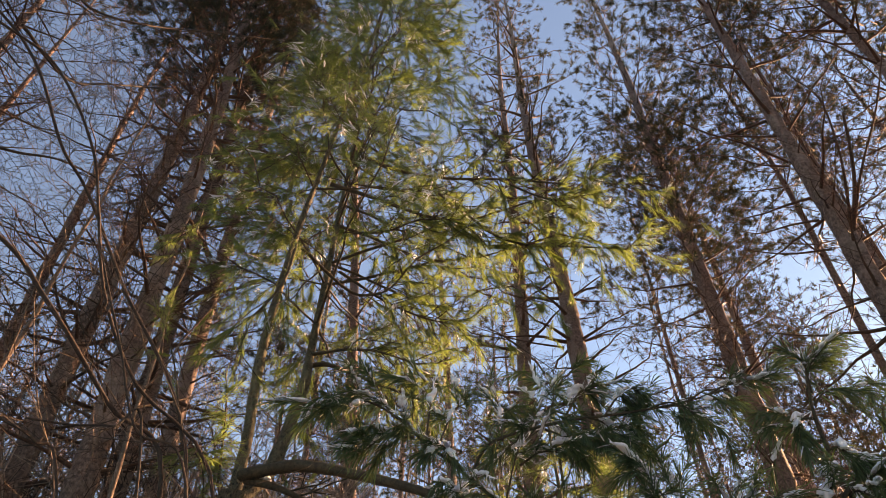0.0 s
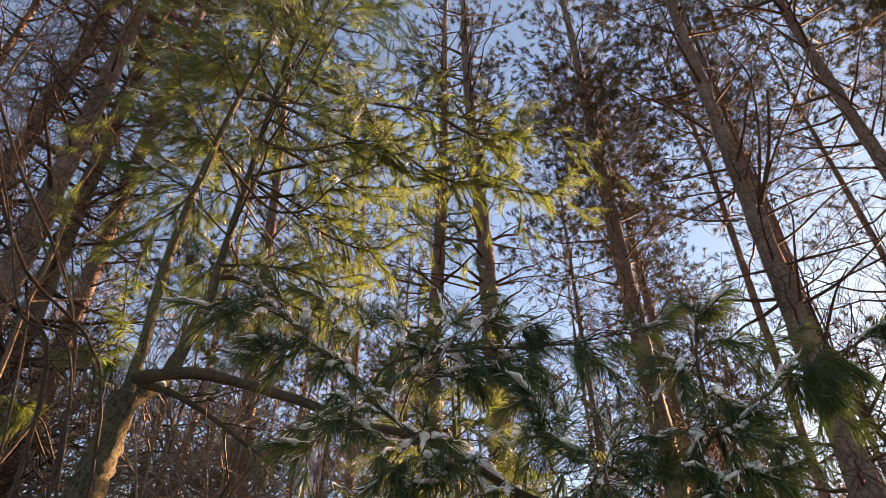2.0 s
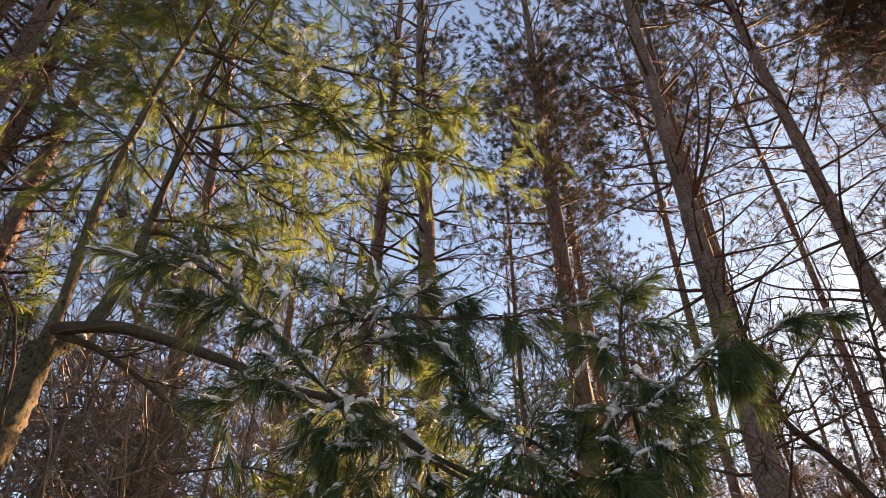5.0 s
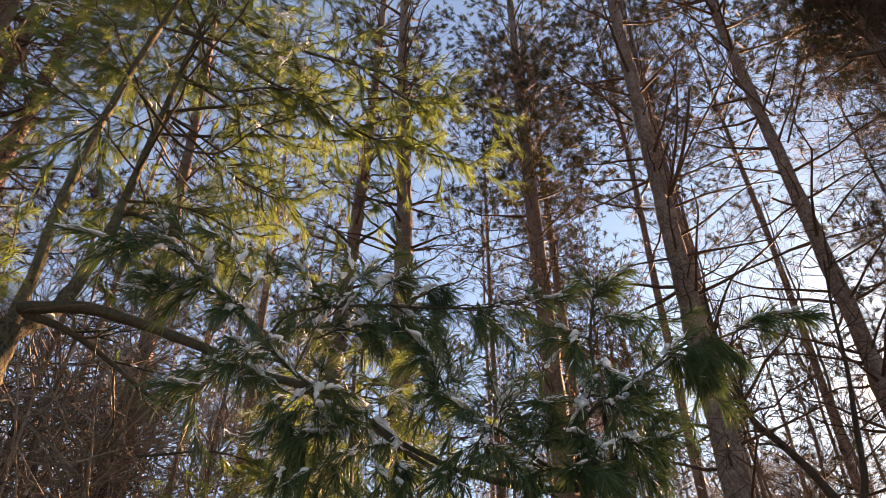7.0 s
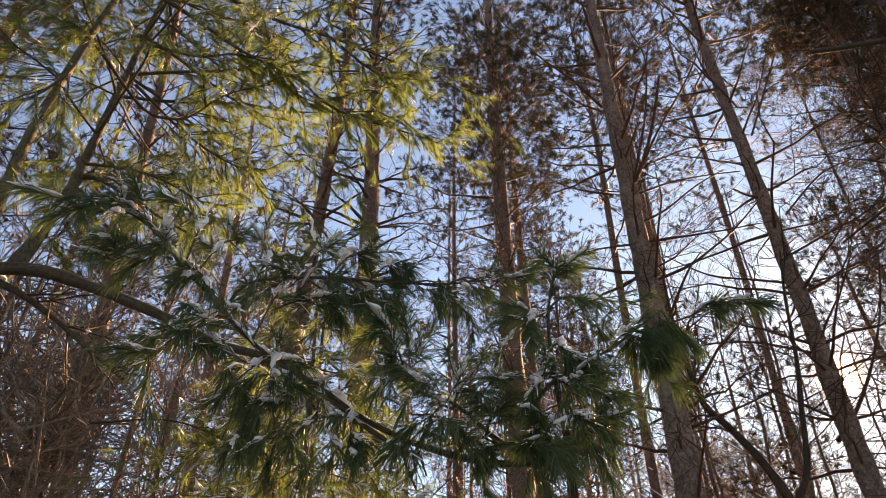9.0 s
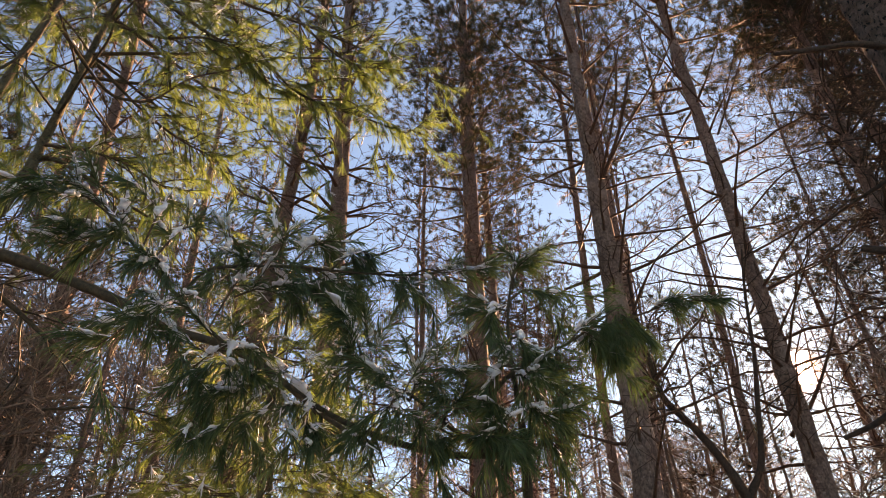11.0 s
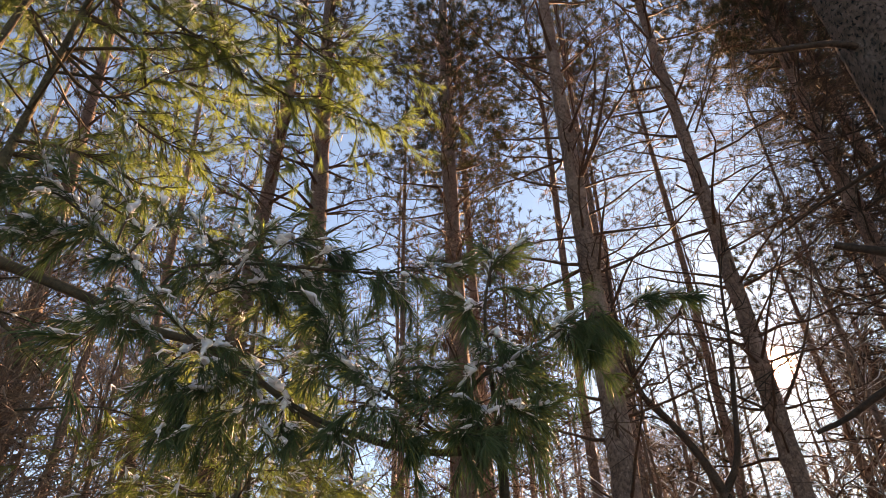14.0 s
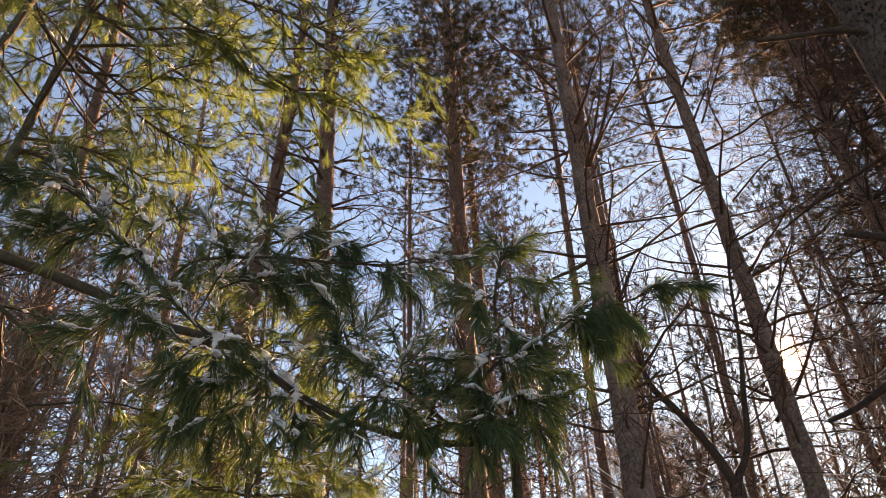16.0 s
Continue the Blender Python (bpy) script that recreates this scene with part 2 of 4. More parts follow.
def needles(geo, rng, P, D, n, length, width, spread=(0.15, 1.1), droop=0.0, stem=0.08, segs=1):
    """Tufts of needles round shoot tips P that point along D."""
    m = len(P)
    if m == 0:
        return
    P, D = np.repeat(P, n, 0), np.repeat(D, n, 0)
    c = len(P)
    th = rng.uniform(*spread, c)
    way = sideways(rng, D, np.cos(th))
    way[:, 2] -= droop * rng.uniform(0.4, 1.2, c)
    way = unit(way)
    base = P - D * (rng.uniform(0, 1, c) * stem)[:, None]
    L = length * rng.uniform(0.72, 1.12, c)[:, None]
    side = unit(np.cross(way, rng.normal(0, 1, (c, 3)))) * width / 2
    tip = base + way * L
    tip[:, 2] -= droop * 0.35 * L[:, 0]
    idx = np.arange(c)
    if segs == 1:
        geo.add(np.stack([base - side, base + side, tip], 1), np.stack([3 * idx, 3 * idx + 1, 3 * idx + 2], 1))
    else:
        mid = base + way * L * 0.55
        v = np.stack([base - side * 0.8, base + side * 0.8, mid + side, mid - side, tip], 1)
        first = geo.count
        geo.add(v, np.stack([5 * idx, 5 * idx + 1, 5 * idx + 2, 5 * idx + 3], 1))
        geo.f[3].append(np.stack([5 * idx + 3, 5 * idx + 2, 5 * idx + 4], 1) + first)


def thing(name, label, category, at=(0, 0, 0), group=""):
    ob = new(name)
    ob.empty_display_size = 0.2
    ob.location = at
    return tagged(ob, label, category, group)


def trunk_geo(rng, axis, radius, sides, knots=(), rough=0.1):
    """A tree stem along an axis (k x 3), with uneven bark and swellings where the branches leave it."""
    geo = Geo()
    k = len(axis)
    lump = rng.normal(0, rough, (k, sides))
    lump = 0.5 * lump + 0.25 * (np.roll(lump, 1, 1) + np.roll(lump, 1, 0))
    slow = np.repeat(rng.normal(0, 0.035, (k // 6 + 2, sides)), 6, 0)[:k]
    r = np.asarray(radius, float).copy()
    for z in knots:
        r *= 1 + 0.13 * np.exp(-(((axis[:, 2] - z) / 0.06) ** 2))
    tubes(geo, axis[None], r[None], sides, True, (1 + lump + slow)[None])
    return geo


class Tree:
    """A standing tree: an empty at its foot with a trunk, branches and foliage under it."""

    def __init__(self, name, label, category, foot, seed, twig, needle, group=""):
        self.top = thing(name, label, category, (*foot, 0.0), group)
        self.rng = np.random.default_rng(seed)
        self.twig, self.needle = twig, needle
        self.leaf, self.fine = Geo(), Geo()
        self.tips, self.lines = [], []
        self.joint = None

    def stem(self, axis, radius, mat, sides=20, knots=(), name="trunk"):
        return part(name, trunk_geo(self.rng, axis, radius, sides, knots), mat, self.top)

    def finish(self):
        if self.leaf.count:
            part("needle_foliage", self.leaf, self.needle, self.top, kind="stuff", smooth=False)
        if self.fine.count:
            part("twig_mass", self.fine, self.twig, self.top, kind="stuff")


def branch(tree, P, r0, r1, twigs=8, twig_len=0.4, sub=2, tufts=0, sides=6, forward=0.65, sag=0.0, start=0.25, flat=0.3, name="branch", own=True,
           needle_n=26, needle_len=0.11, needle_w=0.004, droop=0.0, spread=(0.15, 1.1), segs=1, stem=0.09, at_end=True, thin=1.0, far=False, coarse=False, share=1.0):
    """One limb along P (k x 3) with forking twigs, and needle tufts at their ends where it is alive."""
    rng = tree.rng
    P = np.asarray(P, float)
    k = len(P)
    geo = Geo() if own else tree.fine
    rest = tree.fine
    R = r0 + (r1 - r0) * np.linspace(0, 1, k) ** 0.8
    tubes(geo, P[None], (R * rng.uniform(0.93, 1.07, k))[None], sides)
    ends, dirs = [], []
    if twigs:
        u = start + (1 - start) * (np.arange(twigs) + rng.uniform(0, 1, twigs)) / twigs
        q, d = along(np.repeat(P[None], twigs, 0), u)
        way = sideways(rng, d, rng.uniform(forward - 0.2, forward + 0.2, twigs), flat)
        L = twig_len * rng.uniform(0.45, 1.25, twigs) * (1.15 - 0.55 * u)
        kk = 3 if far or coarse else 4
        S = shoots(rng, q, way, L, kk, sag, 0.05)
        tr = np.maximum(0.002, r1 * 0.9) * thin
        tree.lines.append(S)
        tubes(rest, S, np.linspace(1, 0.5, kk)[None] * tr * np.ones((twigs, 1)), 3)
        if sub:
            m = twigs * sub
            SS = np.repeat(S, sub, 0)
            q2, d2 = along(SS, rng.uniform(0.25, 0.95, m))
            w2 = sideways(rng, d2, rng.uniform(0.45, 0.85, m), flat)
            S2 = shoots(rng, q2, w2, np.repeat(L, sub) * rng.uniform(0.3, 0.7, m), 2, sag, 0.06)
            tubes(rest, S2, np.linspace(0.75, 0.45, 2)[None] * tr * np.ones((m, 1)), 3)
            if tufts:
                e, dd = along(S2, np.ones(m))
                ends.append(e), dirs.append(dd)
        if tufts:
            for share in np.linspace(1.0, 0.45, tufts):
                e, dd = along(S, np.full(twigs, share))
                ends.append(e), dirs.append(dd)
    if tufts and at_end:
        ends.append(P[-1:]), dirs.append(unit(P[-1:] - P[-2:-1]))
    if tufts:
        e, dd = np.concatenate(ends), np.concatenate(dirs)
        if share < 1:
            kept = rng.uniform(size=len(e)) < share
            e, dd = e[kept], dd[kept]
        tree.tips.append(e)
        needles(tree.leaf, rng, e, dd, needle_n, needle_len, needle_w, spread, droop, stem, segs)
    if own:
        return part(name, geo, tree.twig, tree.joint or tree.top)


def red_pine(foot, lean, height, girth, crown, seed, label="", reach=1.7, group="red pines of the plantation", sides=20, dead=5, low=2.2, bark_mat=None, twig_mat=None,
             gap=0.42, needle=(48, 0.1, 0.006), dense=1.0, thin=1.6, far=False, twigs=8, top=4, stout=1.0):
    """A plantation pine: straight flaky trunk, whorls of dead twiggy branches, tufted live ones above the height `crown`. girth: diameter at 5 m."""
    tree = Tree("red_pine", label or "tall straight red pine with flaky grey-brown bark and dead lower branches", "pine tree", foot, seed, twig_mat or DEAD_TWIG, RED_NEEDLE, group)
    rng = tree.rng
    k = int(height / (0.5 if far else 0.2))
    z = np.linspace(-0.15, height, k)
    wander = 0.018 * np.sin(z[:, None] * np.array([0.55, 0.7]) + rng.uniform(0, 6, 2)) * (z[:, None] / 6)
    axis = np.c_[foot[0] + lean[0] * z + wander[:, 0], foot[1] + lean[1] * z + wander[:, 1], z]
    hh = np.clip(z, 0, height - 0.01)
    radius = np.maximum(0.012, 0.5 * girth * ((height - hh) / max(height - 5.0, 0.6 * height)) ** 0.75) * (1 + 0.35 * np.exp(-hh / 0.35))
    tiers = np.arange(low, height - 0.3, gap)
    tiers = tiers + rng.uniform(-0.1, 0.1, len(tiers))
    tree.stem(axis, radius, bark_mat or RED_BARK, sides, () if far else tiers)
    for step, h in enumerate(tiers):
        if (h > 14 and step % 2) or (h > 2.5 + (1.65 if foot[0] > 0.6 * foot[1] else 2.2) * math.hypot(*foot) and step % 4):
            continue
        centre = np.array([np.interp(h, z, axis[:, c]) for c in range(3)])
        live = h > crown
        count = int(rng.integers(3, top + 1) * dense + 0.5) if live else int(rng.integers(min(2, dead), dead + 1) * dense + 0.5)
        turn = rng.uniform(0, 2 * np.pi)
        for b in range(count):
            az = turn + 2 * np.pi * b / count + rng.normal(0, 0.35)
            share = (h - low) / (height - low)
            up = rng.uniform(0.15, 0.75) if live else rng.uniform(-0.1, 0.6)
            way = unit(np.array([math.cos(az), math.sin(az), up]))
            L = reach * rng.uniform(0.55, 1.15) * (1.25 - 0.95 * share if live else 0.62 + 0.3 * share)
            snapped = not live and rng.uniform() < 0.25
            if snapped:
                L *= 0.35
            r = float(np.interp(h, z, radius))
            rb = min(0.34 * r, 0.009 + 0.007 * L) * rng.uniform(0.7, 1.2) * (1.25 if far else stout)
            P = shoots(rng, (centre + way * r * 0.6)[None], way[None], [L], 5 if far else 7, -0.16 if live else rng.uniform(-0.25, 0.14), 0.03)[0]
            some = max(3, int(twigs * (0.8 if h < 12.5 else 0.5)))
            common = dict(coarse=math.hypot(*foot) > 7.5, sides=3 if far else 5, own=not far, thin=thin, far=far, flat=0.2)
            if live and not far and math.hypot(*foot) > 8:
                needle = (38, 0.105, 0.0074)
            if live:
                branch(tree, P, rb, 0.0035, some, 0.6, 1, 1, forward=0.62, sag=-0.12, start=0.3, name="branch",
                       needle_n=needle[0], needle_len=needle[1], needle_w=needle[2], spread=(0.2, 1.45), stem=0.09, share=0.36, **common)
            else:
                branch(tree, P, rb, 0.003, 2 if snapped else twigs, 0.5, 1 if far else 2, 0, forward=0.55, sag=rng.uniform(-0.15, 0.2), start=0.2, name="dead_branch", **common)
    tree.finish()
    return tree


def limb(tree, points, r0, r1, k=14, **rest):
    """A limb along a few control points."""
    return branch(tree, spline(points, k), r0, r1, **rest)


def bare_sapling(foot, lean, height, girth, seed, label, stems=1, fork=0.35, group="bare broadleaf saplings"):
    """A leafless young broadleaf tree with fine steep twigs."""
    tree = Tree("bare_sapling", label, "bare tree", foot, seed, BARE_TWIG, RED_NEEDLE, group)
    rng = tree.rng
    for s in range(stems):
        k = 26
        t = np.linspace(0, 1, k)
        sway = np.cumsum(rng.normal(0, 0.012, (k, 2)), 0) * height / 4
        way = np.array(lean) + rng.normal(0, 0.06, 2) * (stems > 1)
        axis = np.c_[foot[0] + way[0] * height * t + sway[:, 0], foot[1] + way[1] * height * t + sway[:, 1], -0.1 + (height + 0.1) * t]
        tree.stem(axis, girth / 2 * (1 - 0.9 * t) + 0.004, BARE_TWIG, 10, name="trunk" if s == 0 else "stem")
        for b in range(int(11 * height / 6)):
            u = fork + (0.98 - fork) * rng.uniform()
            q, d = along(axis[None], np.array([u]))
            w = sideways(rng, d, np.array([rng.uniform(0.45, 0.8)]))
            L = height * 0.26 * (1.15 - u) * rng.uniform(0.6, 1.2) + 0.25
            P = shoots(rng, q, w, [L], 8, -0.3, 0.03)[0]
            branch(tree, P, girth * 0.2 * (1.1 - u) + 0.003, 0.002, 9, 0.5 * L, 3, 0, 4, 0.75, -0.12, 0.15, 0.0, "branch", True)
    # snow added on sunward saplings only, partly to lighten their backlit twigs
    if foot[0] > 4:
        snow_dusting(tree, 120, 0.0045, "thin strips of white snow along bare twigs", 0.75)
    tree.finish()
    return tree


def snow_lump(line, radius, seed, group="snow lumps on the pine sprays"):
    """A lumpy roll of snow lying along the upper side of a twig or limb. line: k x 3."""
    rng = np.random.default_rng(seed)
    k, sides = 24, 12
    P = spline(line, k) + (0, 0, 0.45 * radius)
    along_it = np.linspace(0, 1, k)
    knots = np.interp(along_it, np.linspace(0, 1, 9), rng.uniform(0.45, 1.25, 9))
    body = np.sin(0.06 + (np.pi - 0.12) * along_it ** rng.uniform(0.7, 1.4)) ** 0.7
    P[:, :2] += np.interp(along_it, np.linspace(0, 1, 7), rng.normal(0, 0.45 * radius, 7))[:, None] * rng.normal(0, 1, 2)
    geo = Geo()
    tubes(geo, P[None], (radius * body * knots)[None], sides, True)
    off = Vector(rng.uniform(-50, 50, 3))
    for n, v in enumerate(geo.v):
        mid = np.repeat(P, sides, 0) if n == 0 else np.repeat(P[:1] if n == 1 else P[-1:], len(v), 0)
        d = v - mid
        grow = np.array([max(0.2, 1 + 0.8 * noise.noise(Vector(p) * 50 + off) + 0.4 * noise.noise(Vector(p) * 130 + off)) for p in v])
        d = d * grow[:, None]
        d[:, 2] *= np.where(d[:, 2] > 0, 0.7, 0.4)
        v[:] = mid + d
    ob = part("snow_lump", geo, SNOW)
    return tagged(ob, "small roll of fresh white snow lying along a pine spray", "snow", group)


def snow_dusting(tree, count, radius, label="thin strips of white snow caught along pine twigs", steep=0.3):
    """Snow caught along the upper side of a tree's twigs, too fine to count."""
    rng = tree.rng
    lines = np.concatenate([spread_line(s) for s in tree.lines])
    run = lines[:, -1] - lines[:, 0]
    lines = lines[np.abs(run[:, 2]) < steep * np.linalg.norm(run, axis=1)]
    pick = lines[rng.permutation(len(lines))[:count]]
    n = len(pick)
    a = rng.uniform(0.3, 0.75, n)
    b = a + rng.uniform(0.1, 0.28, n)
    u = a[:, None] + (b - a)[:, None] * np.linspace(0, 1, 5)
    P = np.stack([along(pick, u[:, m])[0] for m in range(5)], 1)
    P[..., 2] += 0.6 * radius
    R = radius * np.array([0.4, 0.95, 1.1, 0.9, 0.35]) * rng.uniform(0.65, 1.25, (n, 5)) * rng.uniform(0.6, 1.3, (n, 1))
    geo = Geo()
    tubes(geo, P, R, 6)
    return tagged(part("snow_dusting", geo, SNOW), label, "snow", kind="stuff")


def snow_on_needles(rng, P, D, n, length, width, lift=0.004):
    """Slivers of snow that lie on the upper needles of tufts at P, along D."""
    geo = Geo()
    needles(geo, rng, P + np.array((0, 0, lift)), D, n, length, width, (0.15, 0.8), 0.15, 0.06, 2)
    return tagged(part("needle_snow", geo, SNOW, smooth=False), "thin white snow caught between pine needles", "snow", kind="stuff")


def spread_line(S):
    """The polylines S (n x k x 3), drawn on 5 points each."""
    return np.stack([along(S, np.full(len(S), u))[0] for u in np.linspace(0, 1, 5)], 1)


# ---- ground ----
def build_ground():
    geo = Geo()
    edge = np.r_[-2500, -900, -300, -120, np.linspace(-60, 60, 61), 120, 300, 900, 2500]
    x, y = np.meshgrid(edge, edge, indexing="ij")
    z = 0.12 * np.sin(x * 0.31 + 1) * np.cos(y * 0.27) + 0.05 * np.sin(x * 1.3 + y * 0.9)
    z = np.where(np.hypot(x, y) > 70, 0, z) - 0.06
    n = len(edge)
    i, j = np.meshgrid(np.arange(n - 1), np.arange(n - 1), indexing="ij")
    geo.add(np.stack([x, y, z], -1).reshape(-1, 3), np.stack([i * n + j, (i + 1) * n + j, (i + 1) * n + j + 1, i * n + j + 1], -1).reshape(-1, 4))
    tagged(part("ground", geo, GROUND_SNOW), "snow-covered forest floor sprinkled with needles and twigs", "ground", kind="structure")


build_ground()


# ---- the large pines ----
def white_whorls(tree, axis, low, high, gap, reach, lean_to, tufts=4, needle_n=40, needle_w=0.0038, twigs=15, count=5, one_sided=0.5, own=True):
    """Whorls of soft long-needled live limbs on a white pine stem; lean_to: the compass way to which they reach farther."""
    rng = tree.rng
    for h in np.arange(low, high, gap):
        h = h + rng.uniform(-0.12, 0.12)
        centre = np.array([np.interp(h, axis[:, 2], axis[:, c]) for c in range(3)])
        turn = rng.uniform(0, 6.28)
        for b in range(count):
            az = turn + 2 * np.pi * b / count + rng.normal(0, 0.3)
            L = reach * rng.uniform(0.7, 1.15) * (1 - 0.65 * max(0.0, (h - low) / (high - low)) ** 1.5) * (1 + one_sided * math.cos(az - lean_to))
            if L < 0.3:
                continue
            way = unit(np.array([math.cos(az), math.sin(az), rng.uniform(0.05, 0.4)]))
            P = shoots(rng, centre[None], way[None], [L], 9, 0.18, 0.03)[0]
            branch(tree, P, 0.004 + 0.0042 * L, 0.003, twigs, 0.55, 2, tufts, 5, 0.7, 0.12, 0.22, 0.55, "limb", own,
                   needle_n, 0.1, needle_w, 0.6, (0.1, 0.85), thin=0.9, stem=0.12)


def upward(p, q, top):
    """Goes on from p through q up to the height top."""
    p, q = np.array(p), np.array(q)
    return q + (q - p) / (q - p)[2] * (top - q[2])


# the double-stemmed white pine with the snowy limbs
def build_fork_pine():
    fork = (-1.036, 3.326, 3.336)
    tree = Tree("white_pine", "double-stemmed white pine with snowy lower limbs and sunlit needles", "pine tree", (-1.3, 3.3), 11, PINE_TWIG, WHITE_NEEDLE)
    one = [(-1.036, 3.326, 3.336), (-1.035, 3.337, 3.621), (-1.072, 3.367, 4.221), (-1.056, 3.372, 4.743), (-1.019, 3.384, 5.364), (-0.934, 3.409, 6.218)]
    two = [(-1.021, 3.383, 3.341), (-0.919, 3.518, 3.618), (-0.88, 3.735, 4.267), (-0.893, 3.834, 4.575), (-0.896, 3.937, 5.306), (-0.893, 4.04, 6.205)]
    foot = (-1.074, 3.313, 2.696)
    low = spline([(foot[0] - 0.06, foot[1], -0.1), (foot[0] - 0.03, foot[1], 1.4), foot, (-1.051, 3.321, 3.013), fork], 40)
    tree.stem(low, np.linspace(0.1, 0.068, 40), WHITE_BARK, 22)
    a = spline(one + [tuple(upward(one[-2], one[-1], 9.0)), tuple(upward(one[-2], one[-1], 13.0))], 90)
    b = spline(two + [tuple(upward(two[-2], two[-1], 9.5)), tuple(upward(two[-2], two[-1], 14.0))], 90)
    tree.stem(a, np.linspace(0.034, 0.01, 90), WHITE_BARK, 16, name="stem")
    tree.stem(b, np.linspace(0.042, 0.012, 90), WHITE_BARK, 16, name="stem")
    dry = dict(twigs=9, twig_len=0.35, sub=2, sides=8, start=0.3)
    live = dict(twigs=24, twig_len=0.5, sub=2, tufts=4, sides=6, needle_n=40, needle_len=0.1, needle_w=0.0038, thin=1.0, droop=0.6, spread=(0.1, 0.85), stem=0.12, flat=0.5, sag=0.12)
    # lower limbs that carry snow
    limb(tree, [(-0.977, 3.172, 3.357), (-0.696, 3.076, 3.354), (-0.465, 3.038, 3.301), (-0.305, 2.984, 3.235), (-0.122, 2.929, 3.157), (0.083, 2.921, 3.077), (0.278, 2.878, 3.033), (0.45, 2.84, 2.962), (0.599, 2.811, 2.855), (0.739, 2.772, 2.746), (0.915, 2.715, 2.629)],
         0.032, 0.009, 40, name="limb", **dict(live, twigs=12, sub=1, tufts=2, start=0.55, twig_len=0.4))
    limb(tree, [(-0.951, 3.189, 3.343), (-0.775, 3.156, 3.282), (-0.612, 3.178, 3.208), (-0.407, 3.171, 3.069), (-0.234, 3.139, 2.945)], 0.022, 0.007, 24, name="limb", **dry)
    limb(tree, [(-0.912, 3.915, 4.575), (-0.771, 3.848, 4.537), (-0.578, 3.831, 4.442), (-0.386, 3.81, 4.338), (-0.049, 3.731, 4.14)], 0.02, 0.006, 20, name="limb", **dict(live, twigs=8, start=0.5))
    for n, (p, q, size) in enumerate((((0.447, 2.832, 2.979), (0.57, 2.8, 2.889), 0.2), ((0.595, 2.801, 2.875), (0.688, 2.767, 2.786), 0.16), ((0.251, 2.873, 3.048), (0.349, 2.856, 3.02), 0.12), ((-0.075, 2.912, 3.15), (0.03, 2.916, 3.107), 0.1),
                                     ((-0.911, 3.17, 3.336), (-0.803, 3.152, 3.298), 0.12), ((0.671, 2.79, 2.769), (0.782, 2.75, 2.719), 0.14), ((-0.74, 3.821, 4.547), (-0.584, 3.813, 4.464), 0.12))):
        snow_lump([p, tuple((np.array(p) + np.array(q)) / 2 + (0, 0, 0.012)), q], 0.13 * size + 0.006, 700 + n, "snow strips along the limbs")
    # upper limbs that reach over the clearing
    limb(tree, [(-0.898, 3.602, 6.152), (-0.542, 3.523, 5.892), (-0.176, 3.51, 5.68), (0.142, 3.505, 5.56), (0.342, 3.57, 5.359)], 0.02, 0.006, 20, name="limb", **live)
    limb(tree, [(-0.718, 3.605, 6.559), (-0.32, 3.501, 6.186), (0.063, 3.367, 5.928), (0.405, 3.241, 5.759), (0.849, 3.113, 5.543)], 0.02, 0.006, 20, name="limb", **live)
    limb(tree, [(-0.71, 3.449, 5.399), (-0.405, 3.396, 5.361), (-0.165, 3.28, 5.351), (0.128, 3.218, 5.279)], 0.012, 0.005, 16, name="limb", **live)
    limb(tree, [(-0.904, 3.153, 4.935), (-0.624, 3.46, 4.848), (-0.457, 3.492, 4.846), (-0.334, 3.464, 4.892), (-0.173, 3.411, 5.099), (0.084, 3.378, 5.272)], 0.012, 0.005, 20, name="limb", **live)
    limb(tree, [(-0.033, 3.454, 5.86), (0.375, 3.488, 5.431), (0.646, 3.465, 5.285), (0.909, 3.373, 5.181), (1.245, 3.269, 5.042)], 0.012, 0.005, 20, name="limb", **dict(live, twig_len=0.4))
    limb(tree, [(0.43, 3.306, 5.834), (0.687, 3.261, 5.584), (0.879, 3.196, 5.472), (1.053, 3.104, 5.504)], 0.01, 0.005, 16, name="limb", **dict(live, twig_len=0.35))
    limb(tree, [(-0.712, 3.506, 5.07), (-0.389, 3.604, 4.884), (-0.115, 3.62, 4.746), (0.127, 3.654, 4.712)], 0.011, 0.005, 16, name="limb", **live)
    limb(tree, [(-0.832, 3.629, 4.453), (-0.595, 3.642, 4.501), (-0.399, 3.672, 4.501), (-0.143, 3.658, 4.389)], 0.011, 0.005, 16, name="limb", **live)
    limb(tree, [(-0.937, 3.132, 4.945), (-0.943, 3.073, 4.576), (-1.017, 3.02, 4.307), (-1.092, 2.987, 4.158)], 0.011, 0.005, 16, name="limb", **dict(live, twigs=8))
    white_whorls(tree, a, 5.8, 10.6, 0.55, 0.95, 0.2, count=3)
    white_whorls(tree, b, 4.9, 11.0, 0.4, 1.7, 0.1, count=4)
    # a few low shoots on the stem
    for tip in ((-1.028, 2.765, 3.663), (-1.105, 2.855, 3.297), (-1.074, 2.901, 3.441), (-1.546, 2.91, 4.205), (-1.218, 2.688, 2.892), (-1.293, 2.643, 2.909), (0.359, 3.409, 2.809)):
        start = (np.array(fork) + np.array(tip)) / 2 + (0, 0, -0.25)
        limb(tree, [tuple(start), tuple((start + np.array(tip)) / 2 + (0, 0, 0.08)), tip], 0.006, 0.003, 10, name="shoot", **dict(live, twigs=5, twig_len=0.22, tufts=3, sub=0))
    snow_dusting(tree, 1500, 0.006)
    tips = np.concatenate(tree.tips)
    clumped = np.array([noise.noise(Vector(p) * 1.7) > 0.12 for p in tips])
    tips = tips[clumped & (tree.rng.uniform(size=len(tips)) < 0.35)]
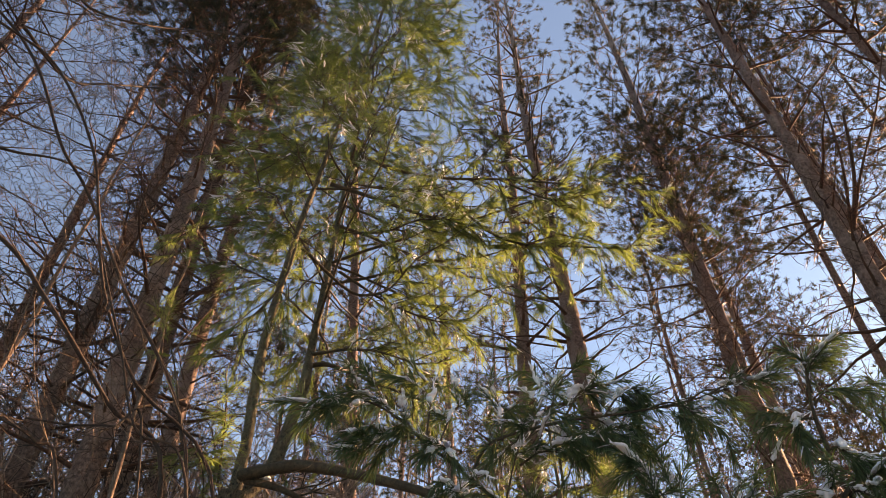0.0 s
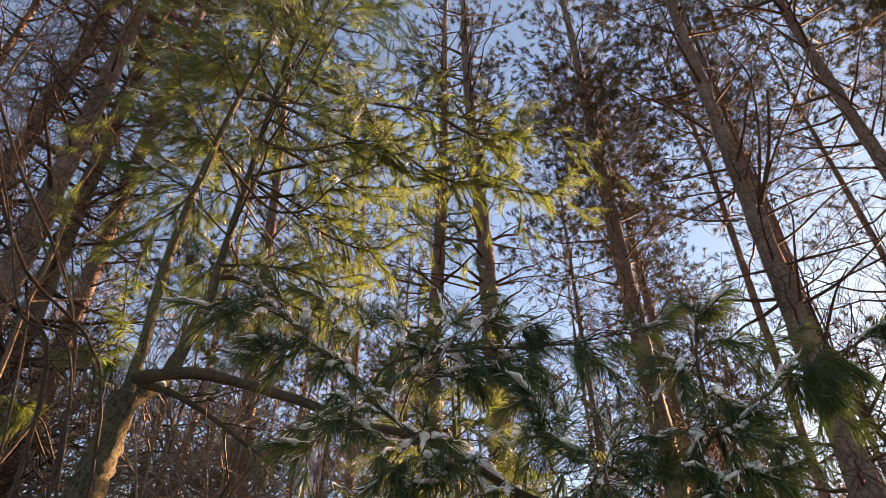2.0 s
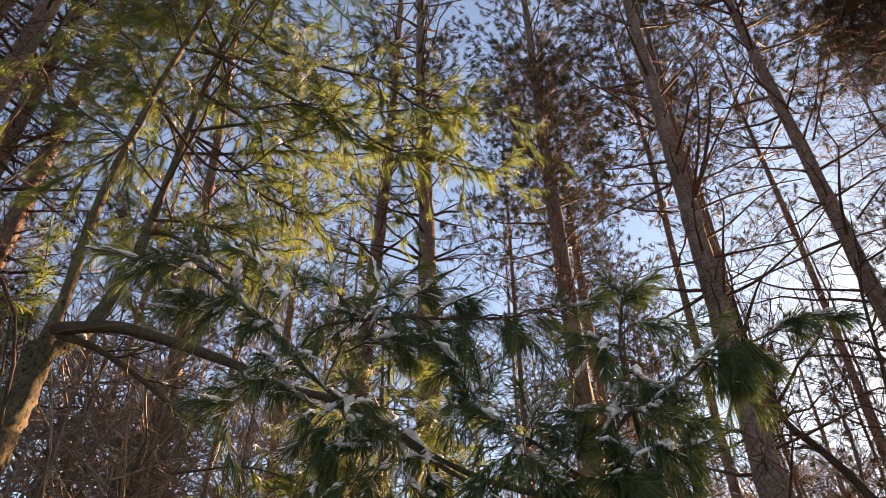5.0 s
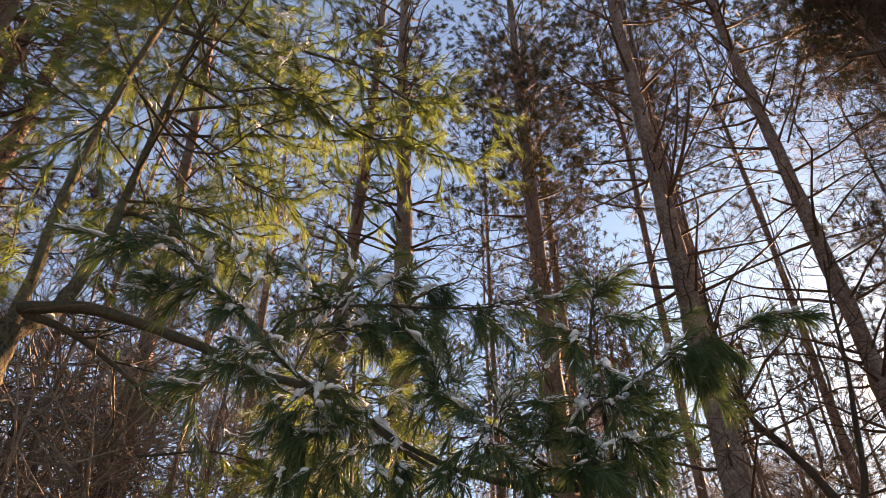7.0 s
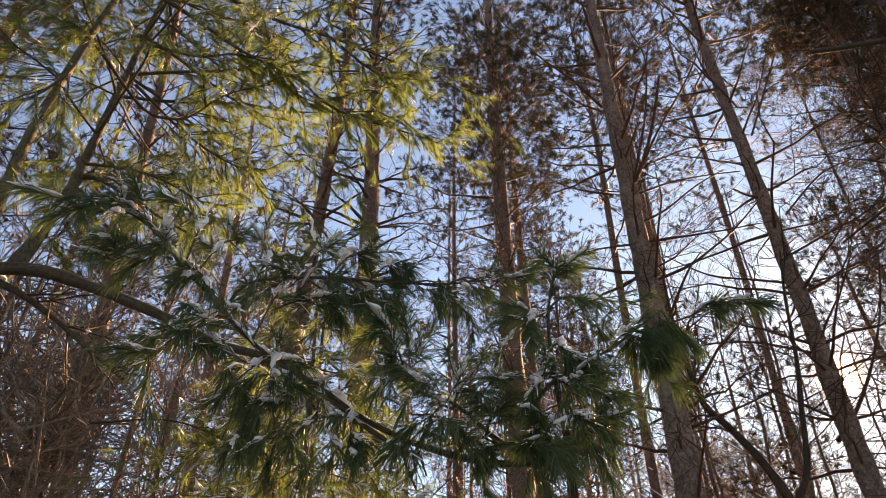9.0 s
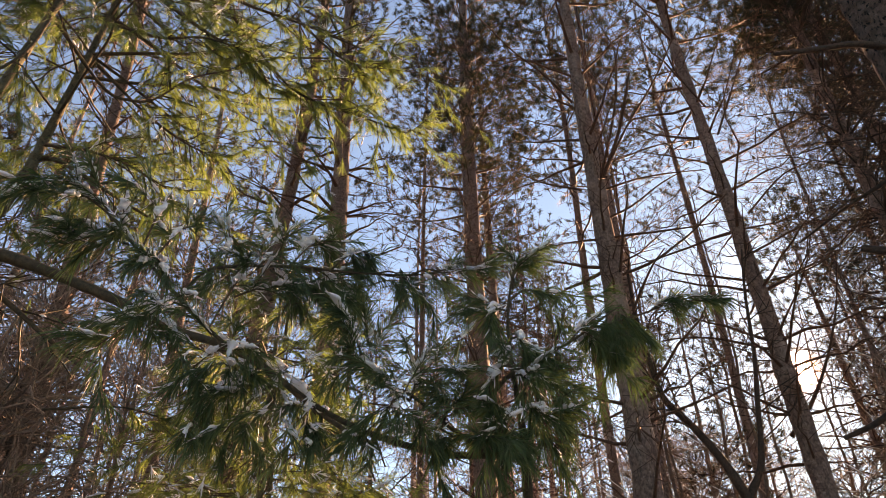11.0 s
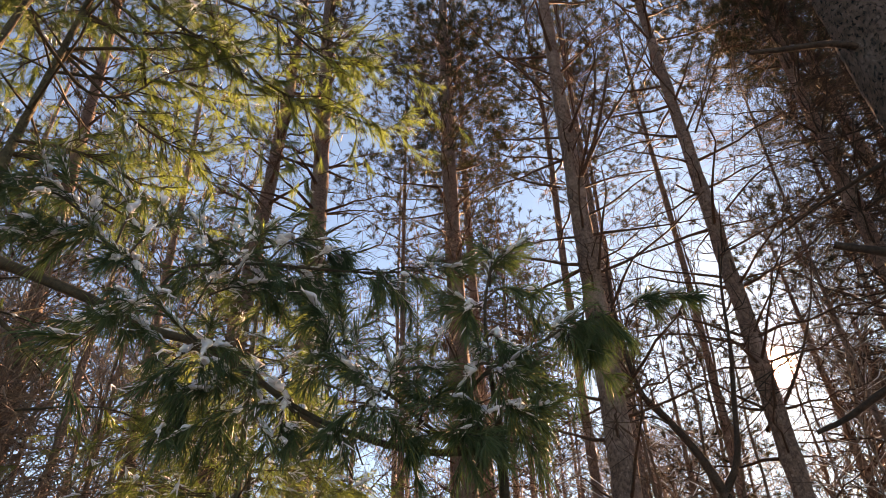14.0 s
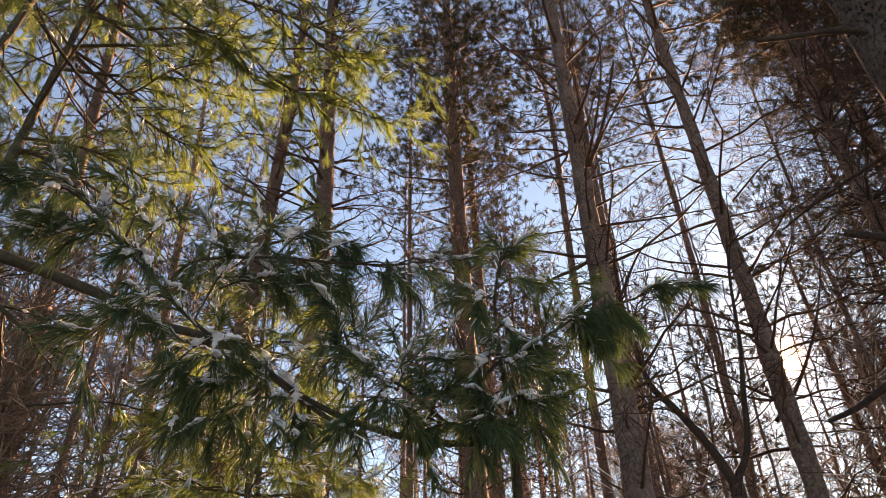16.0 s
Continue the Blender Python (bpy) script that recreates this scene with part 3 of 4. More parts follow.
    snow_on_needles(tree.rng, tips, unit(tree.rng.normal(0, 1, tips.shape) * (1, 1, 0.3)), 14, 0.07, 0.0058)
    tree.finish()


build_fork_pine()


def build_front_pines():
    """The pines whose trunks stand out in the clearing, with their larger branches."""
    stout = dict(twigs=18, twig_len=0.55, sub=3, sides=7, start=0.25, thin=0.75)
    tree = red_pine((3.5, 4.17), (-0.003, 0.003), 14.0, 0.172, 9.6, 21, reach=1.6, dead=4, sides=24, label="near red pine with scaly grey-brown trunk and upswept dead branches")
    for r, pts in (
        (0.016, [(3.43, 4.277, 7.366), (3.037, 4.199, 7.564), (2.707, 4.181, 7.718), (2.353, 4.16, 8.001), (2.133, 4.163, 8.243)]),
        (0.012, [(3.424, 4.283, 7.298), (3.112, 4.268, 7.313), (2.852, 4.205, 7.356), (2.492, 4.195, 7.364)]),
        (0.013, [(3.411, 4.293, 6.505), (3.299, 4.503, 6.678), (3.12, 4.747, 6.827), (3.031, 4.922, 7.063)]),
        (0.012, [(3.393, 4.307, 6.137), (3.01, 4.34, 6.112), (2.703, 4.419, 6.244)]),
        (0.016, [(3.549, 4.18, 6.227), (3.538, 3.925, 6.556), (3.562, 3.767, 6.964), (3.557, 3.633, 7.501), (3.489, 3.698, 8.021), (3.362, 3.679, 8.385)]),
        (0.015, [(3.541, 4.187, 6.157), (3.639, 3.831, 6.581), (3.826, 3.499, 7.031), (3.917, 3.242, 7.37), (4.029, 3.102, 7.699)]),
        (0.011, [(3.587, 4.148, 7.989), (3.668, 3.941, 8.172), (3.944, 3.518, 8.421)]),
        (0.016, [(3.564, 4.167, 5.087), (3.719, 3.894, 5.106), (3.867, 3.747, 5.223), (3.939, 3.524, 5.29), (4.046, 3.242, 5.466)]),
        (0.013, [(3.551, 4.179, 5.735), (3.667, 3.943, 5.754), (3.796, 3.676, 5.845), (3.975, 3.483, 5.941)]),
        (0.013, [(3.552, 4.177, 6.081), (3.773, 3.98, 6.131), (4.062, 3.833, 6.195), (4.287, 3.58, 6.114)]),
        (0.012, [(3.569, 4.163, 6.405), (3.804, 4.088, 6.535), (4.115, 3.923, 6.673), (4.433, 3.717, 6.69)]),
        (0.013, [(3.505, 4.087, 5.061), (3.391, 3.788, 5.358), (3.378, 3.665, 5.568), (3.312, 3.589, 5.773)]),
        (0.016, [(3.604, 4.133, 4.716), (3.622, 3.847, 4.963), (3.661, 3.671, 5.082)]),
        (0.015, [(3.564, 4.167, 3.733), (3.764, 3.85, 3.791), (3.923, 3.541, 3.849)]),
    ):
        limb(tree, pts, r, 0.005, 16, **stout)
    limb(tree, [(3.541, 4.187, 6.157), (3.586, 3.881, 6.531), (3.62, 3.711, 6.888), (3.689, 3.643, 7.262)], 0.018, 0.013, 14, twigs=2, twig_len=0.3, sides=8, name="snapped_branch")

    tree = red_pine((5.04, 3.9), (-0.012, 0.016), 18.5, 0.142, 8.6, 22, reach=1.9, dead=3, dense=1.4, sides=24, label="red pine beside the low sun with a rim-lit dark trunk")
    for r, pts in (
        (0.014, [(4.982, 3.993, 5.303), (4.616, 4.116, 5.334), (4.356, 4.248, 5.385), (4.16, 4.302, 5.447), (3.899, 4.406, 5.633)]),
        (0.015, [(4.961, 4.02, 4.589), (4.681, 4.042, 4.598), (4.413, 4.19, 4.676), (4.116, 4.344, 4.667), (4.023, 4.43, 4.626)]),
        (0.017, [(4.982, 3.994, 3.962), (4.698, 4.023, 4.048), (4.51, 4.085, 4.167), (4.405, 4.198, 4.25)]),
        (0.013, [(5.014, 3.953, 7.671), (4.739, 3.974, 8.158), (4.618, 3.962, 8.824), (4.494, 3.953, 9.201)]),
        (0.011, [(4.972, 4.006, 7.256), (4.828, 4.024, 7.764), (4.677, 4.047, 8.316)]),
        (0.013, [(5.037, 3.924, 7.201), (5.101, 3.672, 7.592), (5.196, 3.354, 8.126), (5.258, 3.061, 8.49)]),
        (0.013, [(5.064, 3.889, 6.073), (5.216, 3.506, 6.316), (5.3, 3.187, 6.28)]),
        (0.011, [(5.066, 3.886, 5.268), (5.248, 3.636, 5.275), (5.436, 3.348, 5.375)]),
        (0.022, [(4.954, 4.07, 3.817), (5.165, 3.966, 4.086), (5.303, 3.78, 4.453), (5.504, 3.665, 4.955), (5.58, 3.549, 5.404)]),
    ):
        limb(tree, pts, r, 0.005, 16, **stout)
    limb(tree, [(4.981, 3.995, 6.338), (4.735, 3.98, 6.299), (4.599, 3.985, 6.334)], 0.014, 0.01, 8, twigs=1, sides=8, name="snapped_branch")

    tree = red_pine((2.12, 7.95), (-0.03, 0.008), 21.0, 0.29, 11.0, 23, reach=1.8, dead=6, stout=1.7, twigs=11, label="red pine in the clearing with tiers of level dead branches")
    for pts in ([(1.86, 8.055, 8.92), (2.332, 7.726, 9.122), (2.747, 7.484, 9.193)], [(1.689, 8.091, 8.952), (1.366, 8.048, 8.981), (0.961, 8.003, 8.668)],
                [(1.915, 8.042, 8.096), (2.398, 7.81, 8.169), (2.833, 7.56, 8.055)], [(1.733, 8.082, 8.072), (1.104, 7.986, 8.124), (0.421, 7.945, 8.351)]):
        limb(tree, pts, 0.017, 0.005, 14, **stout)
    red_pine((1.05, 8.65), (0.02, -0.004), 21.0, 0.24, 11.0, 24, reach=1.7, dead=5, stout=1.7, twigs=8)
    red_pine((3.78, 7.15), (-0.015, 0.008), 20.0, 0.25, 7.9, 25, reach=1.6, dead=5, thin=1.6, dense=1.35, twigs=14, label="red pine thick with dead twigs below dark tufts")
    # the close group
    red_pine((-3.2, 4.96), (-0.001, -0.001), 18.0, 0.175, 9.5, 26, reach=1.7, dead=6, dense=1.25, twigs=13, stout=1.3, sides=22)
    red_pine((-2.5, 4.82), (-0.024, -0.012), 17.5, 0.195, 9.2, 27, reach=1.7, dead=5, dense=1.1, twigs=13, stout=1.3, sides=22)
    red_pine((-2.69, 5.6), (-0.015, -0.008), 18.5, 0.185, 9.4, 28, reach=1.7, dead=6, dense=1.25, twigs=13, stout=1.3, sides=22)
    red_pine((-3.11, 7.36), (-0.01, -0.004), 19.0, 0.22, 9.0, 29, reach=1.7, dead=5)
    for n, (x, y) in enumerate(((-4.7, 6.0), (-5.7, 4.4), (-4.6, 3.0), (-6.6, 5.6))):
        red_pine((x, y), (0.01 * n, 0.0), 15.0, 0.15, 13.0, 340 + n, reach=1.8, dead=5, dense=1.0, low=3.4, thin=1.3, twigs=13)
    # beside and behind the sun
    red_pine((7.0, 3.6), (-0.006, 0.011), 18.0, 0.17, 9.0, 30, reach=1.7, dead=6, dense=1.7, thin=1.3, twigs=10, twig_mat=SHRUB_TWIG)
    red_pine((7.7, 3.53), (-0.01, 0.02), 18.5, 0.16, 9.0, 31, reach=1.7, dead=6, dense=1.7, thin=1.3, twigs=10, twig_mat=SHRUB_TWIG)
    red_pine((8.23, 5.4), (-0.02, 0.03), 8.5, 0.12, 6.0, 32, reach=1.5, dead=6, dense=1.3)
    red_pine((5.6, 7.26), (-0.006, 0.004), 17.5, 0.12, 10.5, 33, reach=1.7, dead=1, dense=1.6, low=9.0)
    red_pine((5.69, 10.04), (-0.02, 0.01), 18.0, 0.2, 10.0, 34, reach=1.6, dead=3, dense=1.4)
    red_pine((6.1, 19.0), (0.0, 0.0), 14.5, 0.17, 9.0, 40, reach=1.5, dead=3, far=True, thin=2.4, sides=9, gap=0.55, needle=(16, 0.14, 0.012))
    red_pine((8.2, 20.0), (0.0, 0.0), 14.0, 0.17, 9.0, 41, reach=1.5, dead=3, far=True, thin=2.4, sides=9, gap=0.55, needle=(16, 0.14, 0.012))
    red_pine((4.3, 10.7), (0.0, 0.0), 17.0, 0.12, 9.6, 42, reach=1.7, dead=2, low=8.8, dense=1.1)
    red_pine((-0.7, 8.6), (-0.08, -0.01), 18.0, 0.2, 8.5, 35, reach=1.5, dead=5)
    red_pine((0.6, 12.43), (-0.05, 0.0), 18.5, 0.2, 8.0, 36, reach=1.5, dead=5)

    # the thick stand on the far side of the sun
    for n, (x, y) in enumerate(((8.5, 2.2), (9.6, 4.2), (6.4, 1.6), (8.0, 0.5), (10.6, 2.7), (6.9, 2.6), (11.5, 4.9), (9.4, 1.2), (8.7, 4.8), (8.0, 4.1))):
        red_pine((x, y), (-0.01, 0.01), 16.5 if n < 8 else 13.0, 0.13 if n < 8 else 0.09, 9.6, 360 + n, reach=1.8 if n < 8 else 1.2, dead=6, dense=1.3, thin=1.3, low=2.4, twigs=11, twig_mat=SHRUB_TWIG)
    red_pine((6.9, 4.3), (-0.005, 0.01), 11.5, 0.055, 10.5, 392, reach=1.5, dead=6, dense=1.4, thin=1.3, low=6.0, twigs=11, twig_mat=BARE_TWIG)
    # high canopy over the lane to the sun
    for n, (x, y) in enumerate(((4.88, 5.65), (6.9, 6.3), (7.5, 8.6), (4.4, 8.6))):
        red_pine((x, y), (0.0, 0.0), 16.0, 0.1, 9.6 + 0.08 * n, 380 + n, reach=1.9, dead=1, dense=1.4, low=8.6)
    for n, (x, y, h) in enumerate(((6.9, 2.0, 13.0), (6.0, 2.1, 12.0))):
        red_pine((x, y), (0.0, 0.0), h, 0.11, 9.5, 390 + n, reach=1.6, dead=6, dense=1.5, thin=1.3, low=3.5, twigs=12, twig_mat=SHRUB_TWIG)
    # a dense clump farther back
    for n, (x, y) in enumerate(((8.2, 13.6), (7.0, 13.0), (9.6, 15.2), (8.0, 15.8), (10.6, 16.0))):
        red_pine((x, y), (0.0, 0.0), 15.0 + 0.4 * n, 0.15, 7.5, 400 + n, "slender red pine of the plantation with dead twiggy lower branches", 1.8, sides=9, dead=5, low=3.5, gap=0.5,
                 needle=(16, 0.14, 0.014), thin=2.6, far=True, twigs=7, dense=1.2)
    # low twiggy ones in the shade line
    for n, (x, y, h) in enumerate(((7.04, 7.2, 7.4), (6.3, 8.6, 6.2), (10.3, 9.4, 8.8), (9.9, 6.0, 7.8), (11.5, 7.4, 8.6), (12.6, 11.2, 9.6), (4.6, 9.4, 7.6), (2.9, 10.4, 8.0))):
        red_pine((x, y), (0.0, 0.0), h, 0.1, h * (0.5 if n in (0, 2) else 1.0), 300 + n, "stunted shaded pine crowded with dead brown twigs", 1.3, dead=5, low=1.5, dense=1.1, thin=1.9, sides=10, twigs=6)
    for n, (x, y, h) in enumerate(((-2.2, 8.3, 8.5), (-3.9, 9.2, 9.5), (-1.6, 10.6, 9.0), (1.0, 10.4, 8.5), (-5.2, 7.4, 8.0))):
        red_pine((x, y), (0.0, 0.0), h, 0.13, 0.8 * h, 320 + n, "stunted shaded pine crowded with dead brown twigs", 1.6, dead=6, low=1.8, dense=1.2, thin=1.9, sides=10, twigs=6)

    # the dark trunk overhead
    tree = red_pine((3.02, 1.1), (-0.005, 0.012), 16.0, 0.3, 8.5, 37, reach=1.2, dead=1, low=6.5, sides=26, bark_mat=DARK_BARK, label="close dark rough-barked pine trunk with snapped snowy branch stubs")
    tree.twig = SHRUB_TWIG
    limb(tree, [(2.916, 1.162, 4.31), (2.728, 1.222, 4.323), (2.57, 1.343, 4.342), (2.429, 1.436, 4.347)], 0.02, 0.012, 14, twigs=2, twig_len=0.2, sides=8, name="snapped_branch")
    limb(tree, [(3.051, 1.187, 3.828), (3.001, 1.373, 3.791), (3.012, 1.585, 3.817), (3.02, 1.792, 3.835), (3.008, 2.054, 3.816)], 0.018, 0.005, 18, twigs=5, twig_len=0.3, sides=7, name="dead_branch")
    limb(tree, [(3.102, 1.387, 3.246), (2.961, 1.528, 3.367), (2.895, 1.594, 3.414), (2.829, 1.657, 3.457)], 0.024, 0.017, 14, twigs=1, sides=8, name="snapped_branch")
    limb(tree, [(3.152, 1.626, 2.92), (3.062, 1.831, 2.864), (3.026, 2.026, 2.805), (2.954, 2.148, 2.771)], 0.02, 0.012, 14, twigs=3, twig_len=0.25, sides=8, name="snapped_branch")


build_front_pines()


# ---- the snowy sapling before the camera ----
def build_snowy_sapling():
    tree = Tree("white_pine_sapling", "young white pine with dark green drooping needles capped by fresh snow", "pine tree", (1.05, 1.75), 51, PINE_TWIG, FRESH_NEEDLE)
    rng = tree.rng
    base = (1.116, 1.804, 2.241)
    axis = spline([(base[0], base[1], -0.05), (base[0], base[1], 1.2), base, (1.107, 1.798, 2.4), (1.083, 1.789, 2.572), (1.071, 1.773, 2.76), (1.089, 1.739, 2.934)], 40)
    leader = tree.stem(axis, np.r_[np.linspace(0.024, 0.008, 24), np.linspace(0.007, 0.003, 16)], PINE_TWIG, 10)
    bare = dict(twigs=0, sides=8)
    long_limb = limb(tree, [(1.101, 1.813, 2.305), (0.89, 1.868, 2.292), (0.699, 1.944, 2.346), (0.546, 2.01, 2.429), (0.414, 2.07, 2.536), (0.269, 2.09, 2.609), (0.133, 2.1, 2.711), (0.029, 2.082, 2.796), (-0.053, 2.049, 2.844), (-0.173, 2.039, 2.956), (-0.301, 2.02, 3.015)], 0.012, 0.003, 48, name="limb", **bare)
    level_limb = limb(tree, [(0.091, 2.101, 2.756), (0.165, 2.129, 2.901), (0.411, 2.121, 2.976), (0.61, 2.097, 2.992), (0.812, 2.063, 3.013), (0.975, 2.027, 3.048)], 0.007, 0.003, 30, name="limb", **bare)
    far_limb = limb(tree, [(1.103, 1.812, 2.33), (0.999, 1.813, 2.409), (1.043, 1.766, 2.509), (1.174, 1.768, 2.615), (1.308, 1.797, 2.709), (1.482, 1.853, 2.863), (1.615, 1.873, 2.978)], 0.009, 0.003, 30, name="limb", **bare)
    limb(tree, [(1.471, 1.862, 2.839), (1.665, 1.829, 2.925), (1.788, 1.78, 2.98), (1.919, 1.715, 2.982)], 0.005, 0.002, 20, name="limb", **bare)
    middle_limb = limb(tree, [(1.038, 1.849, 2.295), (0.909, 1.859, 2.365), (0.777, 1.862, 2.451), (0.653, 1.907, 2.506), (0.569, 1.963, 2.693)], 0.007, 0.003, 24, name="limb", **bare)
    hang = dict(twigs=6, twig_len=0.2, sub=1, tufts=4, sides=5, needle_n=26, needle_len=0.09, needle_w=0.003, droop=0.3, stem=0.06, spread=(0.15, 0.9), segs=2, start=0.35, flat=0.5, sag=0.15, name="spray")

    white = []

    def spray(a, b, n=6, snow=0.0, droop=0.3, twig=0.24):
        a, b = np.array(a), np.array(b)
        mid = (a + b) / 2 + (0, 0, 0.18 * np.linalg.norm(b - a))
        limb(tree, [tuple(a), tuple(mid), tuple(b)], 0.0045, 0.002, 8, **dict(hang, twigs=max(4, n - 1), droop=droop + 0.2, twig_len=0.85 * twig))
        if not snow:
            return
        side = tree.lines[-1]
        run = side[:, -1] - side[:, 0]
        order = np.argsort(run[:, 2] / np.linalg.norm(run, axis=1))[::-1]
        seed = 3 * int(1000 * (abs(b[0]) + abs(b[2])))
        whole = spline([tuple(a), tuple(mid), tuple(b)], 21) + (0, 0, 0.006)
        reach = min(0.5, 0.62 * snow / max(0.05, np.linalg.norm(b - a)) + 0.12)
        first = int(20 * rng.uniform(0.3, 0.9 - reach)) if reach < 0.5 else 8
        last = min(20, first + max(4, int(20 * reach)))
        snow_lump([tuple(whole[i]) for i in np.linspace(first, last, 4).astype(int)], 0.008 + 0.09 * snow, seed)
        for m, i in enumerate(order[:4]):
            u = np.linspace(0.25, rng.uniform(0.6, 0.95), 3)
            line = [tuple(along(side[i:i + 1], np.array([v]))[0][0] + (0, 0, 0.005)) for v in u]
            snow_lump(line, 0.006 + 0.06 * snow, seed + 1 + m)
        white.append((whole[np.linspace(first, 20, 7).astype(int)], np.repeat(unit(b - a)[None], 7, 0)))
        tips, ways = along(side, np.full(len(side), 0.85))
        white.append((tips, ways))

    # up the long limb
    tree.joint = long_limb
    spray((-0.261, 2.027, 2.995), (-0.414, 1.976, 2.907), 6, 0.09)
    spray((-0.205, 2.035, 2.98), (-0.315, 1.997, 2.947), 6, 0.10)
    spray((-0.16, 2.04, 2.937), (-0.233, 2.052, 3.009), 5, 0.07)
    spray((-0.053, 2.049, 2.844), (-0.143, 1.992, 2.862), 7, 0.13)
    spray((-0.093, 2.046, 2.867), (-0.263, 1.976, 2.762), 6, 0.07)
    spray((-0.055, 2.049, 2.855), (-0.022, 2.13, 3.172), 5, 0.05, 0.2)
    spray((-0.017, 2.071, 2.844), (0.085, 2.151, 3.074), 6, 0.06, 0.3)
    spray((0.029, 2.082, 2.796), (-0.003, 2.001, 2.813), 5, 0.08)
    spray((0.113, 2.101, 2.729), (0.008, 2.001, 2.592), 7, 0.10)
    spray((0.153, 2.099, 2.694), (-0.102, 1.945, 2.439), 7, 0.11)
    spray((0.269, 2.09, 2.609), (0.251, 1.891, 2.412), 7, 0.10)
    spray((0.306, 2.086, 2.594), (0.131, 1.95, 2.396), 7, 0.05)
    spray((0.193, 2.097, 2.659), (0.304, 2.187, 2.963), 6, 0.06)
    spray((0.414, 2.07, 2.536), (0.406, 1.969, 2.36), 7, 0.07)
    spray((0.448, 2.053, 2.506), (0.288, 1.987, 2.303), 7, 0.06)
    spray((0.515, 2.028, 2.45), (0.502, 1.949, 2.299), 7, 0.05)
    spray((0.378, 2.076, 2.562), (0.173, 1.998, 2.262), 7, 0.04)
    # the level branch
    tree.joint = level_limb
    spray((0.202, 2.126, 2.908), (0.198, 2.197, 3.107), 6, 0.06, 0.3)
    spray((0.315, 2.135, 2.955), (0.39, 2.175, 3.136), 7, 0.07, 0.3)
    spray((0.411, 2.121, 2.976), (0.542, 2.094, 3.113), 7, 0.10, 0.3)
    spray((0.547, 2.093, 2.976), (0.671, 2.058, 3.071), 7, 0.09, 0.3)
    spray((0.709, 2.078, 3.001), (0.812, 2.009, 2.954), 6, 0.0, 0.3)
    spray((0.831, 2.056, 3.012), (0.974, 2.027, 3.036), 5, 0.0, 0.3)
    spray((0.315, 2.135, 2.955), (0.234, 2.043, 2.846), 6, 0.05)
    spray((0.489, 2.106, 2.973), (0.471, 2.007, 2.849), 6, 0.0)
    spray((0.253, 2.142, 2.822), (0.4, 2.123, 2.856), 6, 0.06)
    spray((0.35, 2.13, 2.95), (0.46, 2.21, 2.9), 6, 0.06)
    spray((0.5, 2.105, 2.98), (0.62, 2.2, 2.94), 6, 0.07)
    spray((0.61, 2.097, 2.992), (0.7, 2.21, 3.03), 6, 0.05)
    spray((0.75, 2.072, 3.0), (0.91, 2.16, 3.0), 6, 0.06)
    spray((0.9, 2.045, 3.03), (1.08, 2.03, 3.05), 5, 0.05, 0.3)
    # the clump in the middle
    tree.joint = middle_limb
    spray((0.653, 1.907, 2.524), (0.569, 1.963, 2.71), 6, 0.11)
    spray((0.7, 1.891, 2.47), (0.604, 1.891, 2.545), 8, 0.10)
    spray((0.776, 1.862, 2.433), (0.68, 1.792, 2.357), 8, 0.08)
    spray((0.776, 1.862, 2.433), (0.802, 1.852, 2.503), 7, 0.05)
    spray((0.812, 1.869, 2.407), (0.617, 1.845, 2.275), 8, 0.04)
    spray((0.88, 1.872, 2.366), (0.894, 1.811, 2.428), 7, 0.0)
    spray((0.908, 1.859, 2.348), (0.781, 1.806, 2.296), 8, 0.03)
    spray((0.962, 1.833, 2.312), (0.933, 1.735, 2.304), 8, 0.0)
    # round the leader
    tree.joint = leader
    spray((1.071, 1.773, 2.76), (0.984, 1.765, 2.714), 7, 0.09)
    spray((1.088, 1.763, 2.843), (1.093, 1.736, 2.943), 5, 0.04, 0.3)
    spray((1.08, 1.767, 2.801), (1.147, 1.725, 2.831), 5, 0.0, 0.3)
    spray((1.076, 1.77, 2.658), (1.083, 1.707, 2.606), 6, 0.09)
    spray((1.072, 1.772, 2.562), (0.959, 1.721, 2.44), 7, 0.11)
    spray((1.068, 1.774, 2.526), (1.095, 1.7, 2.477), 7, 0.05)
    spray((1.084, 1.765, 2.418), (1.118, 1.685, 2.356), 8, 0.09)
    spray((1.082, 1.766, 2.401), (0.987, 1.706, 2.323), 8, 0.04)
    spray((1.169, 1.771, 2.577), (1.193, 1.695, 2.437), 7, 0.0)
    # the far twig
    tree.joint = far_limb
    spray((1.308, 1.797, 2.709), (1.438, 1.824, 2.798), 6, 0.09, 0.3)
    spray((1.283, 1.815, 2.739), (1.387, 1.863, 2.908), 5, 0.0, 0.3)
    spray((1.551, 1.861, 2.939), (1.49, 1.847, 2.772), 8, 0.0, 0.7, 0.15)
    spray((1.594, 1.865, 2.962), (1.567, 1.849, 2.808), 6, 0.0, 0.7, 0.12)
    spray((1.614, 1.874, 2.971), (1.62, 1.842, 2.814), 6, 0.0, 0.7, 0.12)
    spray((1.587, 1.871, 2.916), (1.539, 1.872, 2.686), 8, 0.0, 0.7, 0.15)
    spray((1.679, 1.816, 2.925), (1.799, 1.77, 2.963), 4, 0.06, 0.3, 0.1)
    spray((1.802, 1.767, 2.979), (1.918, 1.716, 2.978), 4, 0.05, 0.3, 0.1)
    snow_dusting(tree, 200, 0.007)
    snow_on_needles(rng, np.concatenate([p for p, _ in white]), np.concatenate([d for _, d in white]), 3, 0.045, 0.0038)
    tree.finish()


build_snowy_sapling()


